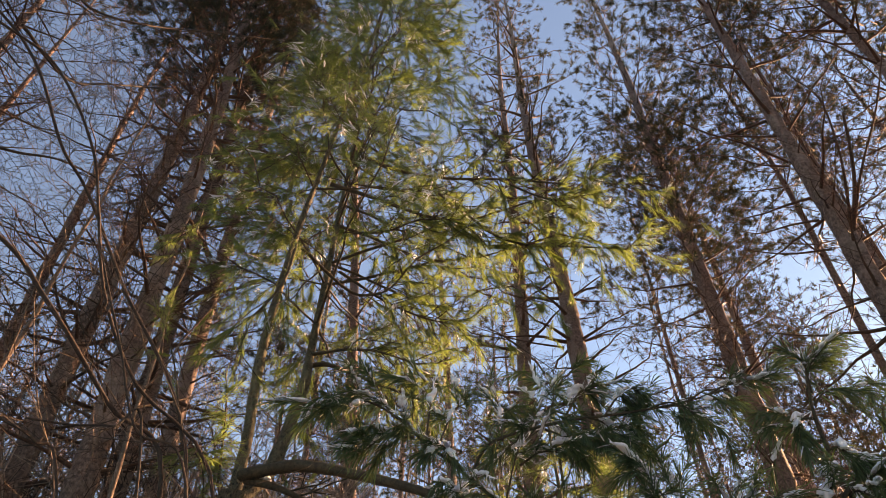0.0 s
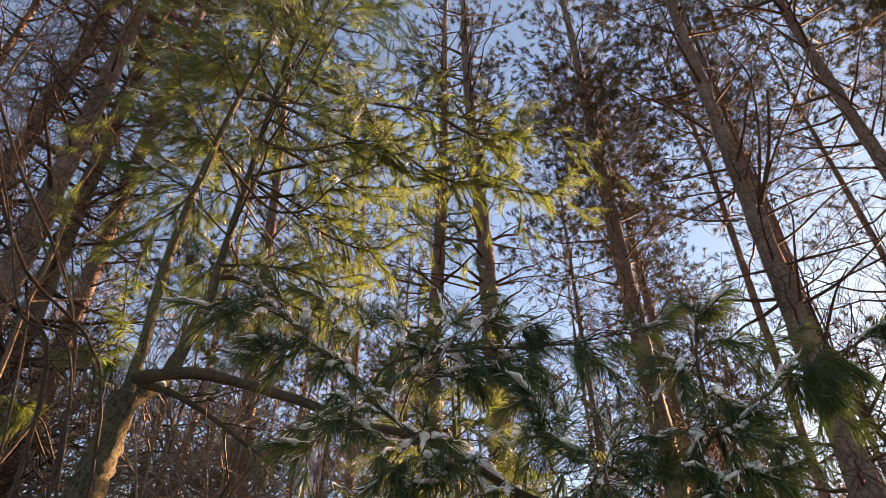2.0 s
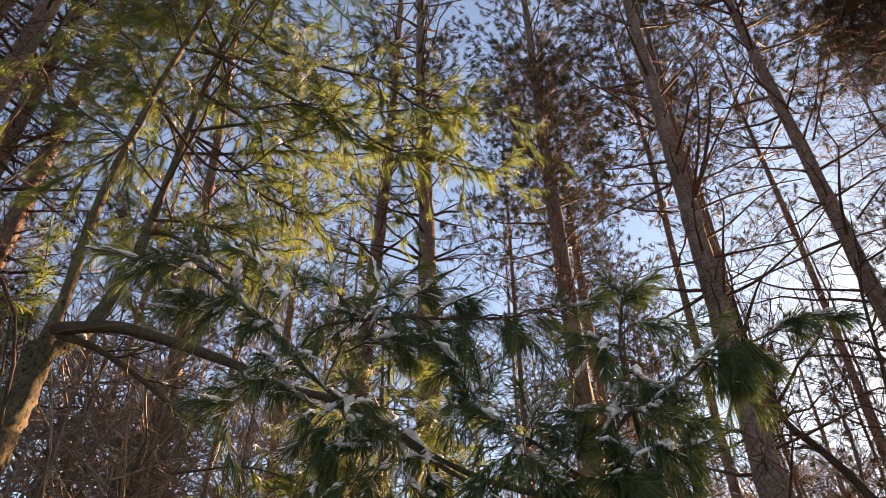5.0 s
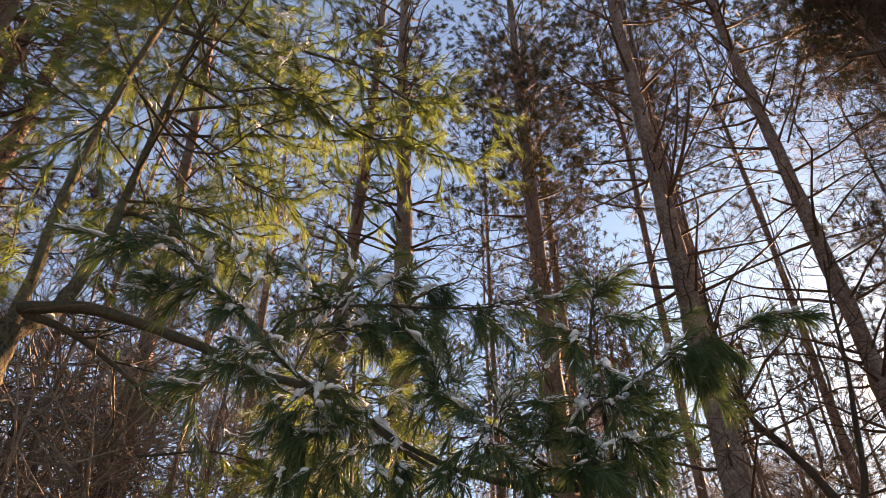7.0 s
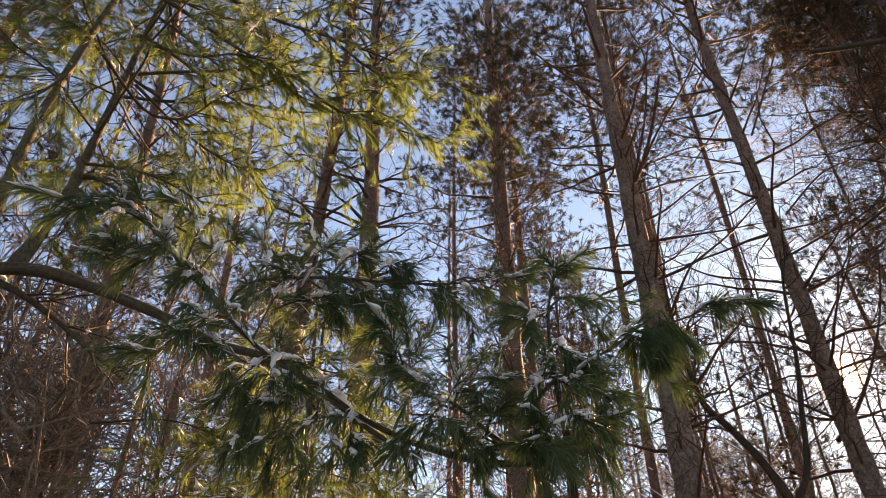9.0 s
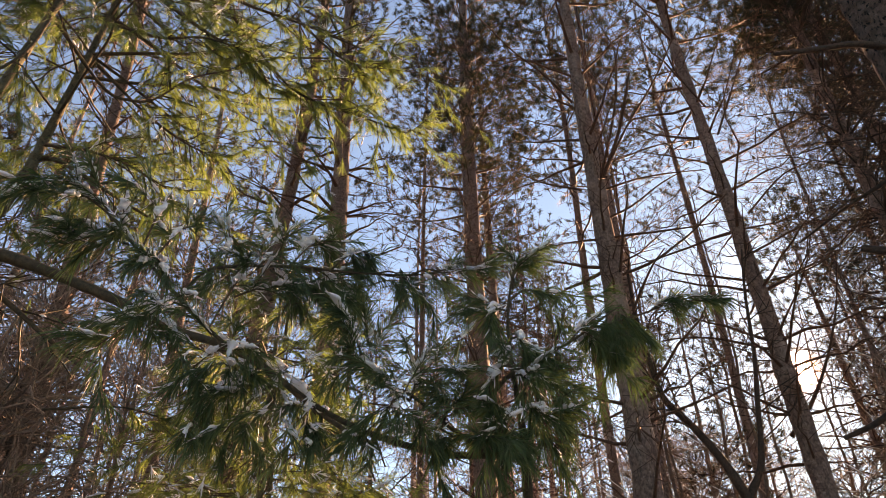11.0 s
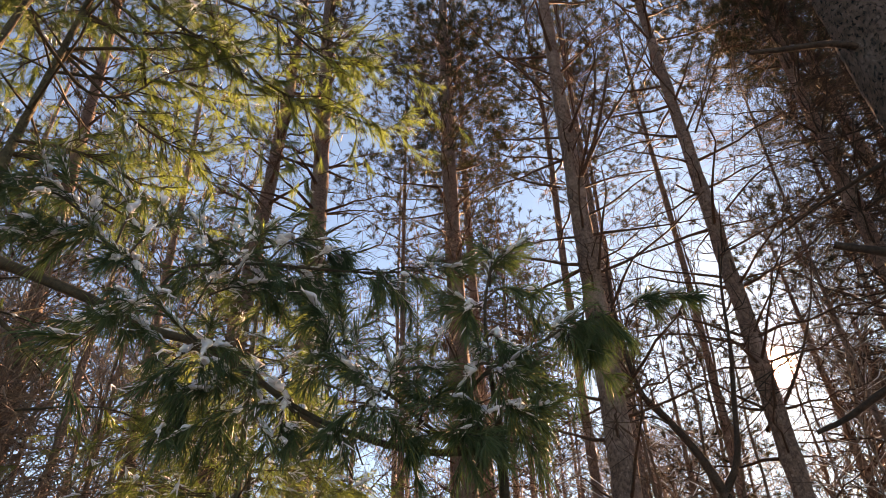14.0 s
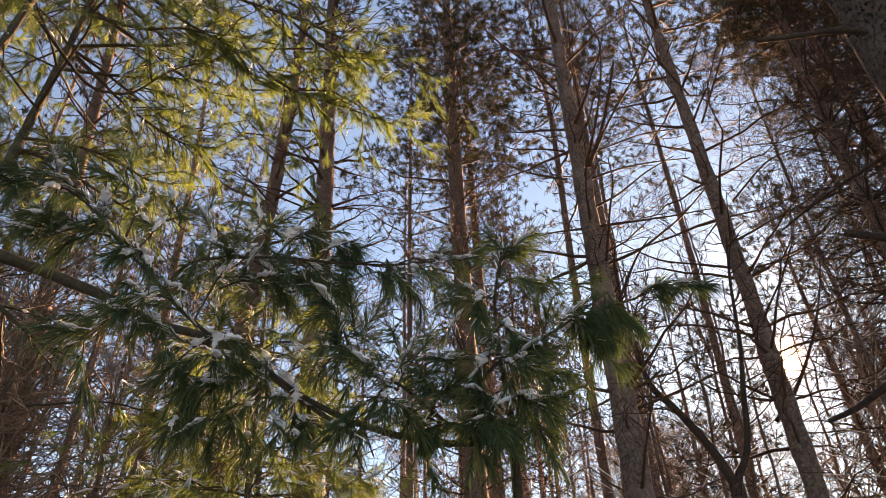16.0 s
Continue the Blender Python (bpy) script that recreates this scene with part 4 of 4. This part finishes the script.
# ---- young white pines in the sun behind ----
def young_white_pine(foot, height, seed, reach=1.0, label="young white pine lit through by the low sun"):
    tree = Tree("white_pine_sapling", label, "pine tree", foot, seed, PINE_TWIG, WHITE_NEEDLE, "young white pines")
    z = np.linspace(-0.05, height, 40)
    axis = np.c_[foot[0] + 0.04 * np.sin(z), foot[1] + 0.04 * np.cos(z * 1.3), z]
    tree.stem(axis, np.linspace(0.045, 0.006, 40), WHITE_BARK, 12)
    white_whorls(tree, axis, 2.0, height - 0.2, 0.3, reach, 0.0, 3, 30, 0.0036, 9, 5, 0.0)
    snow_dusting(tree, 400, 0.007)
    tips = np.concatenate(tree.tips)
    tips = tips[tree.rng.uniform(size=len(tips)) < 0.3]
    snow_on_needles(tree.rng, tips, unit(tree.rng.normal(0, 1, tips.shape) * (1, 1, 0.3)), 9, 0.06, 0.0055)
    tree.finish()


young_white_pine((0.95, 5.0), 5.0, 61, 0.7)
young_white_pine((0.68, 3.8), 4.2, 62, 0.68)
young_white_pine((-3.6, 3.2), 3.6, 63, 0.8)


# ---- bare broadleaf growth ----
def build_crooked_tree():
    tree = Tree("bare_tree", "crooked leafless broadleaf tree with two curving snow-dusted stems", "bare tree", (4.9, 3.1), 71, SHRUB_TWIG, RED_NEEDLE)
    fork = (4.443, 4.194, 3.27)
    low = spline([(fork[0], fork[1], -0.1), (fork[0] + 0.03, fork[1], 1.5), fork], 20)
    tree.stem(low, np.linspace(0.075, 0.05, 20), DARK_BARK, 14)
    limb(tree, [fork, (4.322, 4.247, 3.577), (4.165, 4.33, 3.873), (3.999, 4.415, 4.134), (3.919, 4.42, 4.552), (3.893, 4.442, 4.936), (3.891, 4.443, 5.407)], 0.042, 0.012, 36, twigs=14, twig_len=0.6, sub=3, sides=10, name="stem")
    limb(tree, [fork, (4.549, 4.08, 3.549), (4.607, 4.014, 4.012), (4.623, 3.919, 4.44), (4.625, 3.839, 4.965), (4.677, 3.777, 5.436)], 0.032, 0.009, 36, twigs=14, twig_len=0.6, sub=3, sides=10, name="stem")
    tree.finish()


build_crooked_tree()
for n, (x, y, h, g, lx) in enumerate(((5.0, 5.6, 7.8, 0.05, 0.0), (5.5, 5.0, 7.6, 0.05, 0.01), (6.4, 7.5, 9.2, 0.06, 0.0), (7.9, 6.2, 9.0, 0.06, 0.0), (6.6, 6.2, 7.2, 0.07, 0.0), (7.4, 6.9, 8.0, 0.08, -0.02), (6.2, 5.4, 6.4, 0.05, 0.02), (8.3, 7.6, 8.5, 0.08, 0.0), (5.9, 6.6, 6.6, 0.05, -0.03), (9.2, 7.0, 8.0, 0.07, 0.01), (7.0, 5.2, 6.2, 0.05, 0.0), (-4.6, 4.4, 6.5, 0.06, 0.03), (-5.2, 5.8, 7.5, 0.07, 0.0), (-4.2, 6.4, 7.5, 0.07, 0.02), (-2.9, 4.0, 8.0, 0.06, -0.01), (-1.95, 3.9, 7.0, 0.045, 0.0), (-0.3, 5.7, 5.6, 0.045, 0.0), (0.5, 6.1, 5.8, 0.05, 0.02), (0.0, 7.0, 6.4, 0.05, -0.02), (-1.0, 7.2, 6.6, 0.05, 0.0), (1.5, 7.3, 6.2, 0.05, 0.0), (-1.4, 6.0, 6.0, 0.045, 0.01))):
    bare_sapling((x, y), (lx, 0.0), h, g, 80 + n, "slender leafless broadleaf sapling with fine steep twigs")


def build_near_shrub():
    """The tangle of bare stems close by on the other side."""
    tree = Tree("bare_shrub", "close leafless shrub with crooked dark brown stems and tangled twigs", "shrub", (-1.55, 1.75), 91, SHRUB_TWIG, RED_NEEDLE)
    fine = dict(twigs=16, twig_len=0.6, sub=3, sides=8, start=0.2, flat=0.0, thin=0.35)
    for n, (r0, r1, pts) in enumerate((
        (0.009, 0.008, [(-0.897, 2.118, 2.738), (-1.056, 1.93, 2.907), (-1.177, 1.739, 3.05), (-1.272, 1.67, 3.155), (-1.358, 1.602, 3.252), (-1.441, 1.528, 3.305), (-1.511, 1.458, 3.349)]),
        (0.008, 0.005, [(-0.736, 2.179, 2.721), (-1.014, 1.952, 3.011), (-1.163, 1.808, 3.283), (-1.243, 1.692, 3.566), (-1.294, 1.59, 3.768), (-1.377, 1.451, 3.935), (-1.481, 1.344, 4.059), (-1.568, 1.241, 4.061), (-1.64, 1.144, 4.04)]),
        (0.008, 0.006, [(-0.845, 2.139, 2.829), (-1.213, 1.954, 3.477), (-1.36, 1.729, 3.741), (-1.445, 1.591, 3.842), (-1.542, 1.425, 4.054), (-1.63, 1.324, 4.177), (-1.701, 1.232, 4.226)]),
        (0.006, 0.003, [(-0.716, 1.867, 2.586), (-0.883, 1.794, 2.739), (-0.987, 1.74, 2.983), (-1.088, 1.678, 3.212), (-1.157, 1.631, 3.378)]),
        (0.006, 0.003, [(-0.861, 1.805, 2.709), (-0.937, 1.767, 2.731), (-1.023, 1.719, 2.705), (-1.122, 1.655, 2.686)]),
        (0.01, 0.005, [(-2.183, 1.412, 4.785), (-2.132, 1.657, 5.481), (-2.056, 1.901, 5.653), (-1.933, 2.162, 6.003), (-1.623, 2.523, 6.601), (-1.393, 2.769, 6.992)]),
        (0.008, 0.004, [(-1.885, 1.485, 4.624), (-1.851, 1.826, 4.745), (-1.852, 2.1, 5.156), (-1.736, 2.447, 5.686)]),
        (0.007, 0.003, [(-1.717, 1.531, 3.792), (-1.631, 1.621, 3.847), (-1.526, 1.721, 3.928), (-1.423, 1.932, 4.031)]),
        (0.008, 0.004, [(-1.1, 1.905, 2.606), (-1.195, 1.847, 2.735), (-1.284, 1.786, 2.772), (-1.369, 1.722, 2.805)]),
    )):
        low = np.array(pts[0])
        foot = (low[0] + 0.22 + 0.08 * n, low[1] + 0.1 * math.sin(2.4 * n), -0.05)
        start = [foot, tuple(np.array(foot) * 0.45 + low * 0.55)] if low[2] < 3.2 else []
        limb(tree, start + pts, r0 * (0.8 if start else 1), r1, 48, name="stem", **fine)
    tree.finish()


build_near_shrub()


# ---- the plantation round about ----
def build_plantation():
    rng = np.random.default_rng(5)
    kinds = []
    for s in range(6):
        h = (17.5, 19.0, 16.5, 20.0, 18.0, 19.5)[s]
        spot = (-60.0 - 4 * s, -60.0)
        kinds.append((spot, red_pine(spot, (0.0, 0.0), h, 0.16, (8.0, 9.5, 7.5, 10.5, 8.5, 9.0)[s], 200 + s, "slender red pine of the plantation with dead twiggy lower branches", 1.7,
                                     sides=9, dead=5, low=2.0, gap=0.55, needle=(14, 0.15, 0.016), thin=3.0, far=True, twigs=6)))
    plain = red_pine((-90.0, -60.0), (0.0, 0.0), 18.0, 0.22, 7.5, 220, "slender red pine of the plantation with dead twiggy lower branches", 2.0,
                     sides=8, dead=3, low=3.0, gap=0.8, needle=(6, 0.24, 0.06), thin=3.0, far=True, twigs=4)
    kinds.append(((-90.0, -60.0), plain))
    near = [(3.5, 4.2), (5, 3.9), (2.1, 7.9), (1, 8.6), (3.8, 7.1), (-3.2, 5), (-2.5, 4.8), (-2.7, 5.6), (-3.1, 7.4), (-4.6, 6.3), (-5.4, 4.7), (-4.2, 8.4), (-6.4, 6.6), (-5.0, 3.2), (7, 3.6), (7.7, 3.5), (8.2, 5.4), (5.6, 7.3), (5.7, 10), (3.0, 9.9), (4.7, 11.3), (-0.7, 8.6), (0.6, 12.4), (3, 1.1), (-1.3, 3.3)]
    sun_x, sun_y = math.sin(SUN_AZIMUTH), math.cos(SUN_AZIMUTH)
    for i in range(-9, 13):
        for j in range(-6, 13):
            x, y = 2.6 * i + rng.normal(0, 0.5), 2.6 * j + rng.normal(0, 0.5)
            d, ahead, aside = math.hypot(x, y), x * sun_x + y * sun_y, x * sun_y - y * sun_x
            if d < 4.2 or d > 22 or min(math.hypot(x - a, y - b) for a, b in near) < (1.4 if x > 8 else 2.0):
                continue
            # a thinned lane lets the low sun in
            if ahead > 0 and (abs(aside) < 0.7 or (ahead < 15 and -5.0 < aside < 0.8) or (ahead < 23 and -5.0 < aside < -1.5)):
                continue
            view = math.degrees(math.atan2(x, y))
            front = -75 < view < 95
            if rng.uniform() > (0.22 if front and view < -18 else 0.9 if view > 56 and front else 0.55 if front else 0.6) or (not front and d > 15):
                continue
            spot, model = kinds[int(rng.integers(0, 6)) if front else 6]
            s = rng.uniform(0.85, 1.12) * (0.78 if ahead > 14 and -7.5 < aside < 2 else 1)
            turn = Matrix.Translation((x, y, -0.05)) @ Matrix.Rotation(rng.uniform(0, 6.28), 4, "Z") @ Matrix.Diagonal((s, s, s, 1))
            copy_thing(model.top, turn)
    for _, model in kinds:
        for o in (*model.top.children_recursive, model.top):
            bpy.data.objects.remove(o)


build_plantation()


def build_far_woods():
    """The wood farther off, a crowd of trunks, twigs and tufts that cannot be counted."""
    rng = np.random.default_rng(8)
    wood, leaf, stems = Geo(), Geo(), Geo()
    for _ in range(85):
        az, d = rng.uniform(-55, 95), rng.uniform(21, 38)
        h = rng.uniform(13, 19)
        if 15 < az < 24:
            continue
        if abs(az - 52) < 5:
            h = min(h, 0.33 * d)
        x, y = d * math.sin(radians(az)), d * math.cos(radians(az))
        z = np.linspace(-0.1, h, 8)
        stems_axis = np.c_[x + 0.02 * z * rng.normal(), y + 0.02 * z * rng.normal(), z]
        tubes(stems, stems_axis[None], (0.12 * (1 - 0.9 * z / h))[None], 6)
        n = 36
        u = rng.uniform(0.15, 0.98, n)
        q, _ = along(np.repeat(stems_axis[None], n, 0), u)
        a = rng.uniform(0, 6.28, n)
        way = unit(np.c_[np.cos(a), np.sin(a), rng.uniform(0, 0.6, n)])
        B = shoots(rng, q, way, 2.0 * (1.15 - u) * rng.uniform(0.6, 1.2, n) + 0.3, 4, -0.1, 0.05)
        tubes(wood, B, np.array([0.02, 0.016, 0.012, 0.008])[None] * np.ones((n, 1)), 3)
        m = 3 * n
        q2, d2 = along(np.repeat(B, 3, 0), rng.uniform(0.3, 0.95, m))
        T = shoots(rng, q2, sideways(rng, d2, 0.6), rng.uniform(0.3, 0.8, m), 3, 0.0, 0.06)
        tubes(wood, T, np.array([0.011, 0.009, 0.006])[None] * np.ones((m, 1)), 3)
        live = np.repeat(u, 3) > 0.5
        needles(leaf, rng, T[live][:, -1], unit(T[live][:, -1] - T[live][:, -2]), 8, 0.22, 0.03, (0.2, 1.3), 0.0, 0.1)
    top = tagged(thing("far_woods", "distant wood of slender pines with bare twigs and dark tufts", "woods", (20.0, 20.0, 0.0)), kind="stuff")
    part("trunk", stems, RED_BARK, top, kind="stuff")
    part("twig_mass", wood, DEAD_TWIG, top, kind="stuff")
    part("needle_foliage", leaf, RED_NEEDLE, top, kind="stuff", smooth=False)


build_far_woods()


def build_thicket():
    """The brown understory: leafless brush and dead twigs under the pines, too many to count."""
    rng = np.random.default_rng(18)
    wood, white = Geo(), Geo()
    for n in range(202):
        az, d = rng.uniform(-58, 92) if n < 95 else rng.uniform(37, 51), rng.uniform(9.0, 20.0)
        h = 1.5 + d * rng.uniform(0.38, 0.62) + rng.uniform(0.5, 2.0)
        if n >= 116:
            az, d = rng.uniform(-50, 4), rng.uniform(5.5, 10.0)
            h = 1.6 + d * rng.uniform(0.4, 0.58)
        if 33 < az < 51:
            h = min(h, 1.5 + 0.38 * d)
        if n >= 190:
            az, d = rng.uniform(53, 64), rng.uniform(8.0, 17.0)
            h = 1.6 + d * rng.uniform(0.42, 0.66)
        off = d * math.sin(radians(az) - SUN_AZIMUTH)
        if abs(off) < 0.25 + 0.02 * d:
            h = min(h, 1.0 + 0.36 * d)
        elif -5.5 < off < -1.3:
            h = min(h, (1.5 if off > -3.4 else 2.0) + 0.44 * d)
        x, y = d * math.sin(radians(az)), d * math.cos(radians(az))
        z = np.linspace(-0.1, h, 9)
        axis = np.c_[x + np.cumsum(rng.normal(0, 0.05, 9)), y + np.cumsum(rng.normal(0, 0.05, 9)), z]
        tubes(wood, axis[None], (rng.uniform(0.02, 0.04) * (1 - 0.85 * z / h))[None], 5)
        n = 34
        u = rng.uniform(0.3, 0.99, n)
        q, e = along(np.repeat(axis[None], n, 0), u)
        B = shoots(rng, q, sideways(rng, e, rng.uniform(0.1, 0.75, n)), (0.5 + 1.2 * (1.05 - u)) * rng.uniform(0.6, 1.2, n), 4, -0.12, 0.05)
        tubes(wood, B, np.array([0.011, 0.009, 0.007, 0.004])[None] * np.ones((n, 1)), 3)
        # snow lines added on sunward brush only, partly to brighten its backlit twigs
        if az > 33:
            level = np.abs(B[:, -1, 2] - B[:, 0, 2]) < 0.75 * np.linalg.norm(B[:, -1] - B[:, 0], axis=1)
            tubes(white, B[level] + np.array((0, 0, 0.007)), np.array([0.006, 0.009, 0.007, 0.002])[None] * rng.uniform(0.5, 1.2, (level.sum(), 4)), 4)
        m = 4 * n
        q2, d2 = along(np.repeat(B, 4, 0), rng.uniform(0.15, 0.98, m))
        T = shoots(rng, q2, sideways(rng, d2, rng.uniform(0.3, 0.8, m)), rng.uniform(0.2, 0.6, m), 2, 0.0, 0.05)
        tubes(wood, T, np.array([0.0058, 0.0035])[None] * np.ones((m, 1)), 3)
    top = tagged(thing("thicket", "brown leafless brush and dead twigs crowded under the pines", "brush", (0.0, 14.0, 0.0)), kind="stuff")
    part("twig_mass", wood, BRUSH_TWIG, top, kind="stuff")
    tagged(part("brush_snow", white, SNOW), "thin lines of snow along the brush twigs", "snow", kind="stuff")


build_thicket()
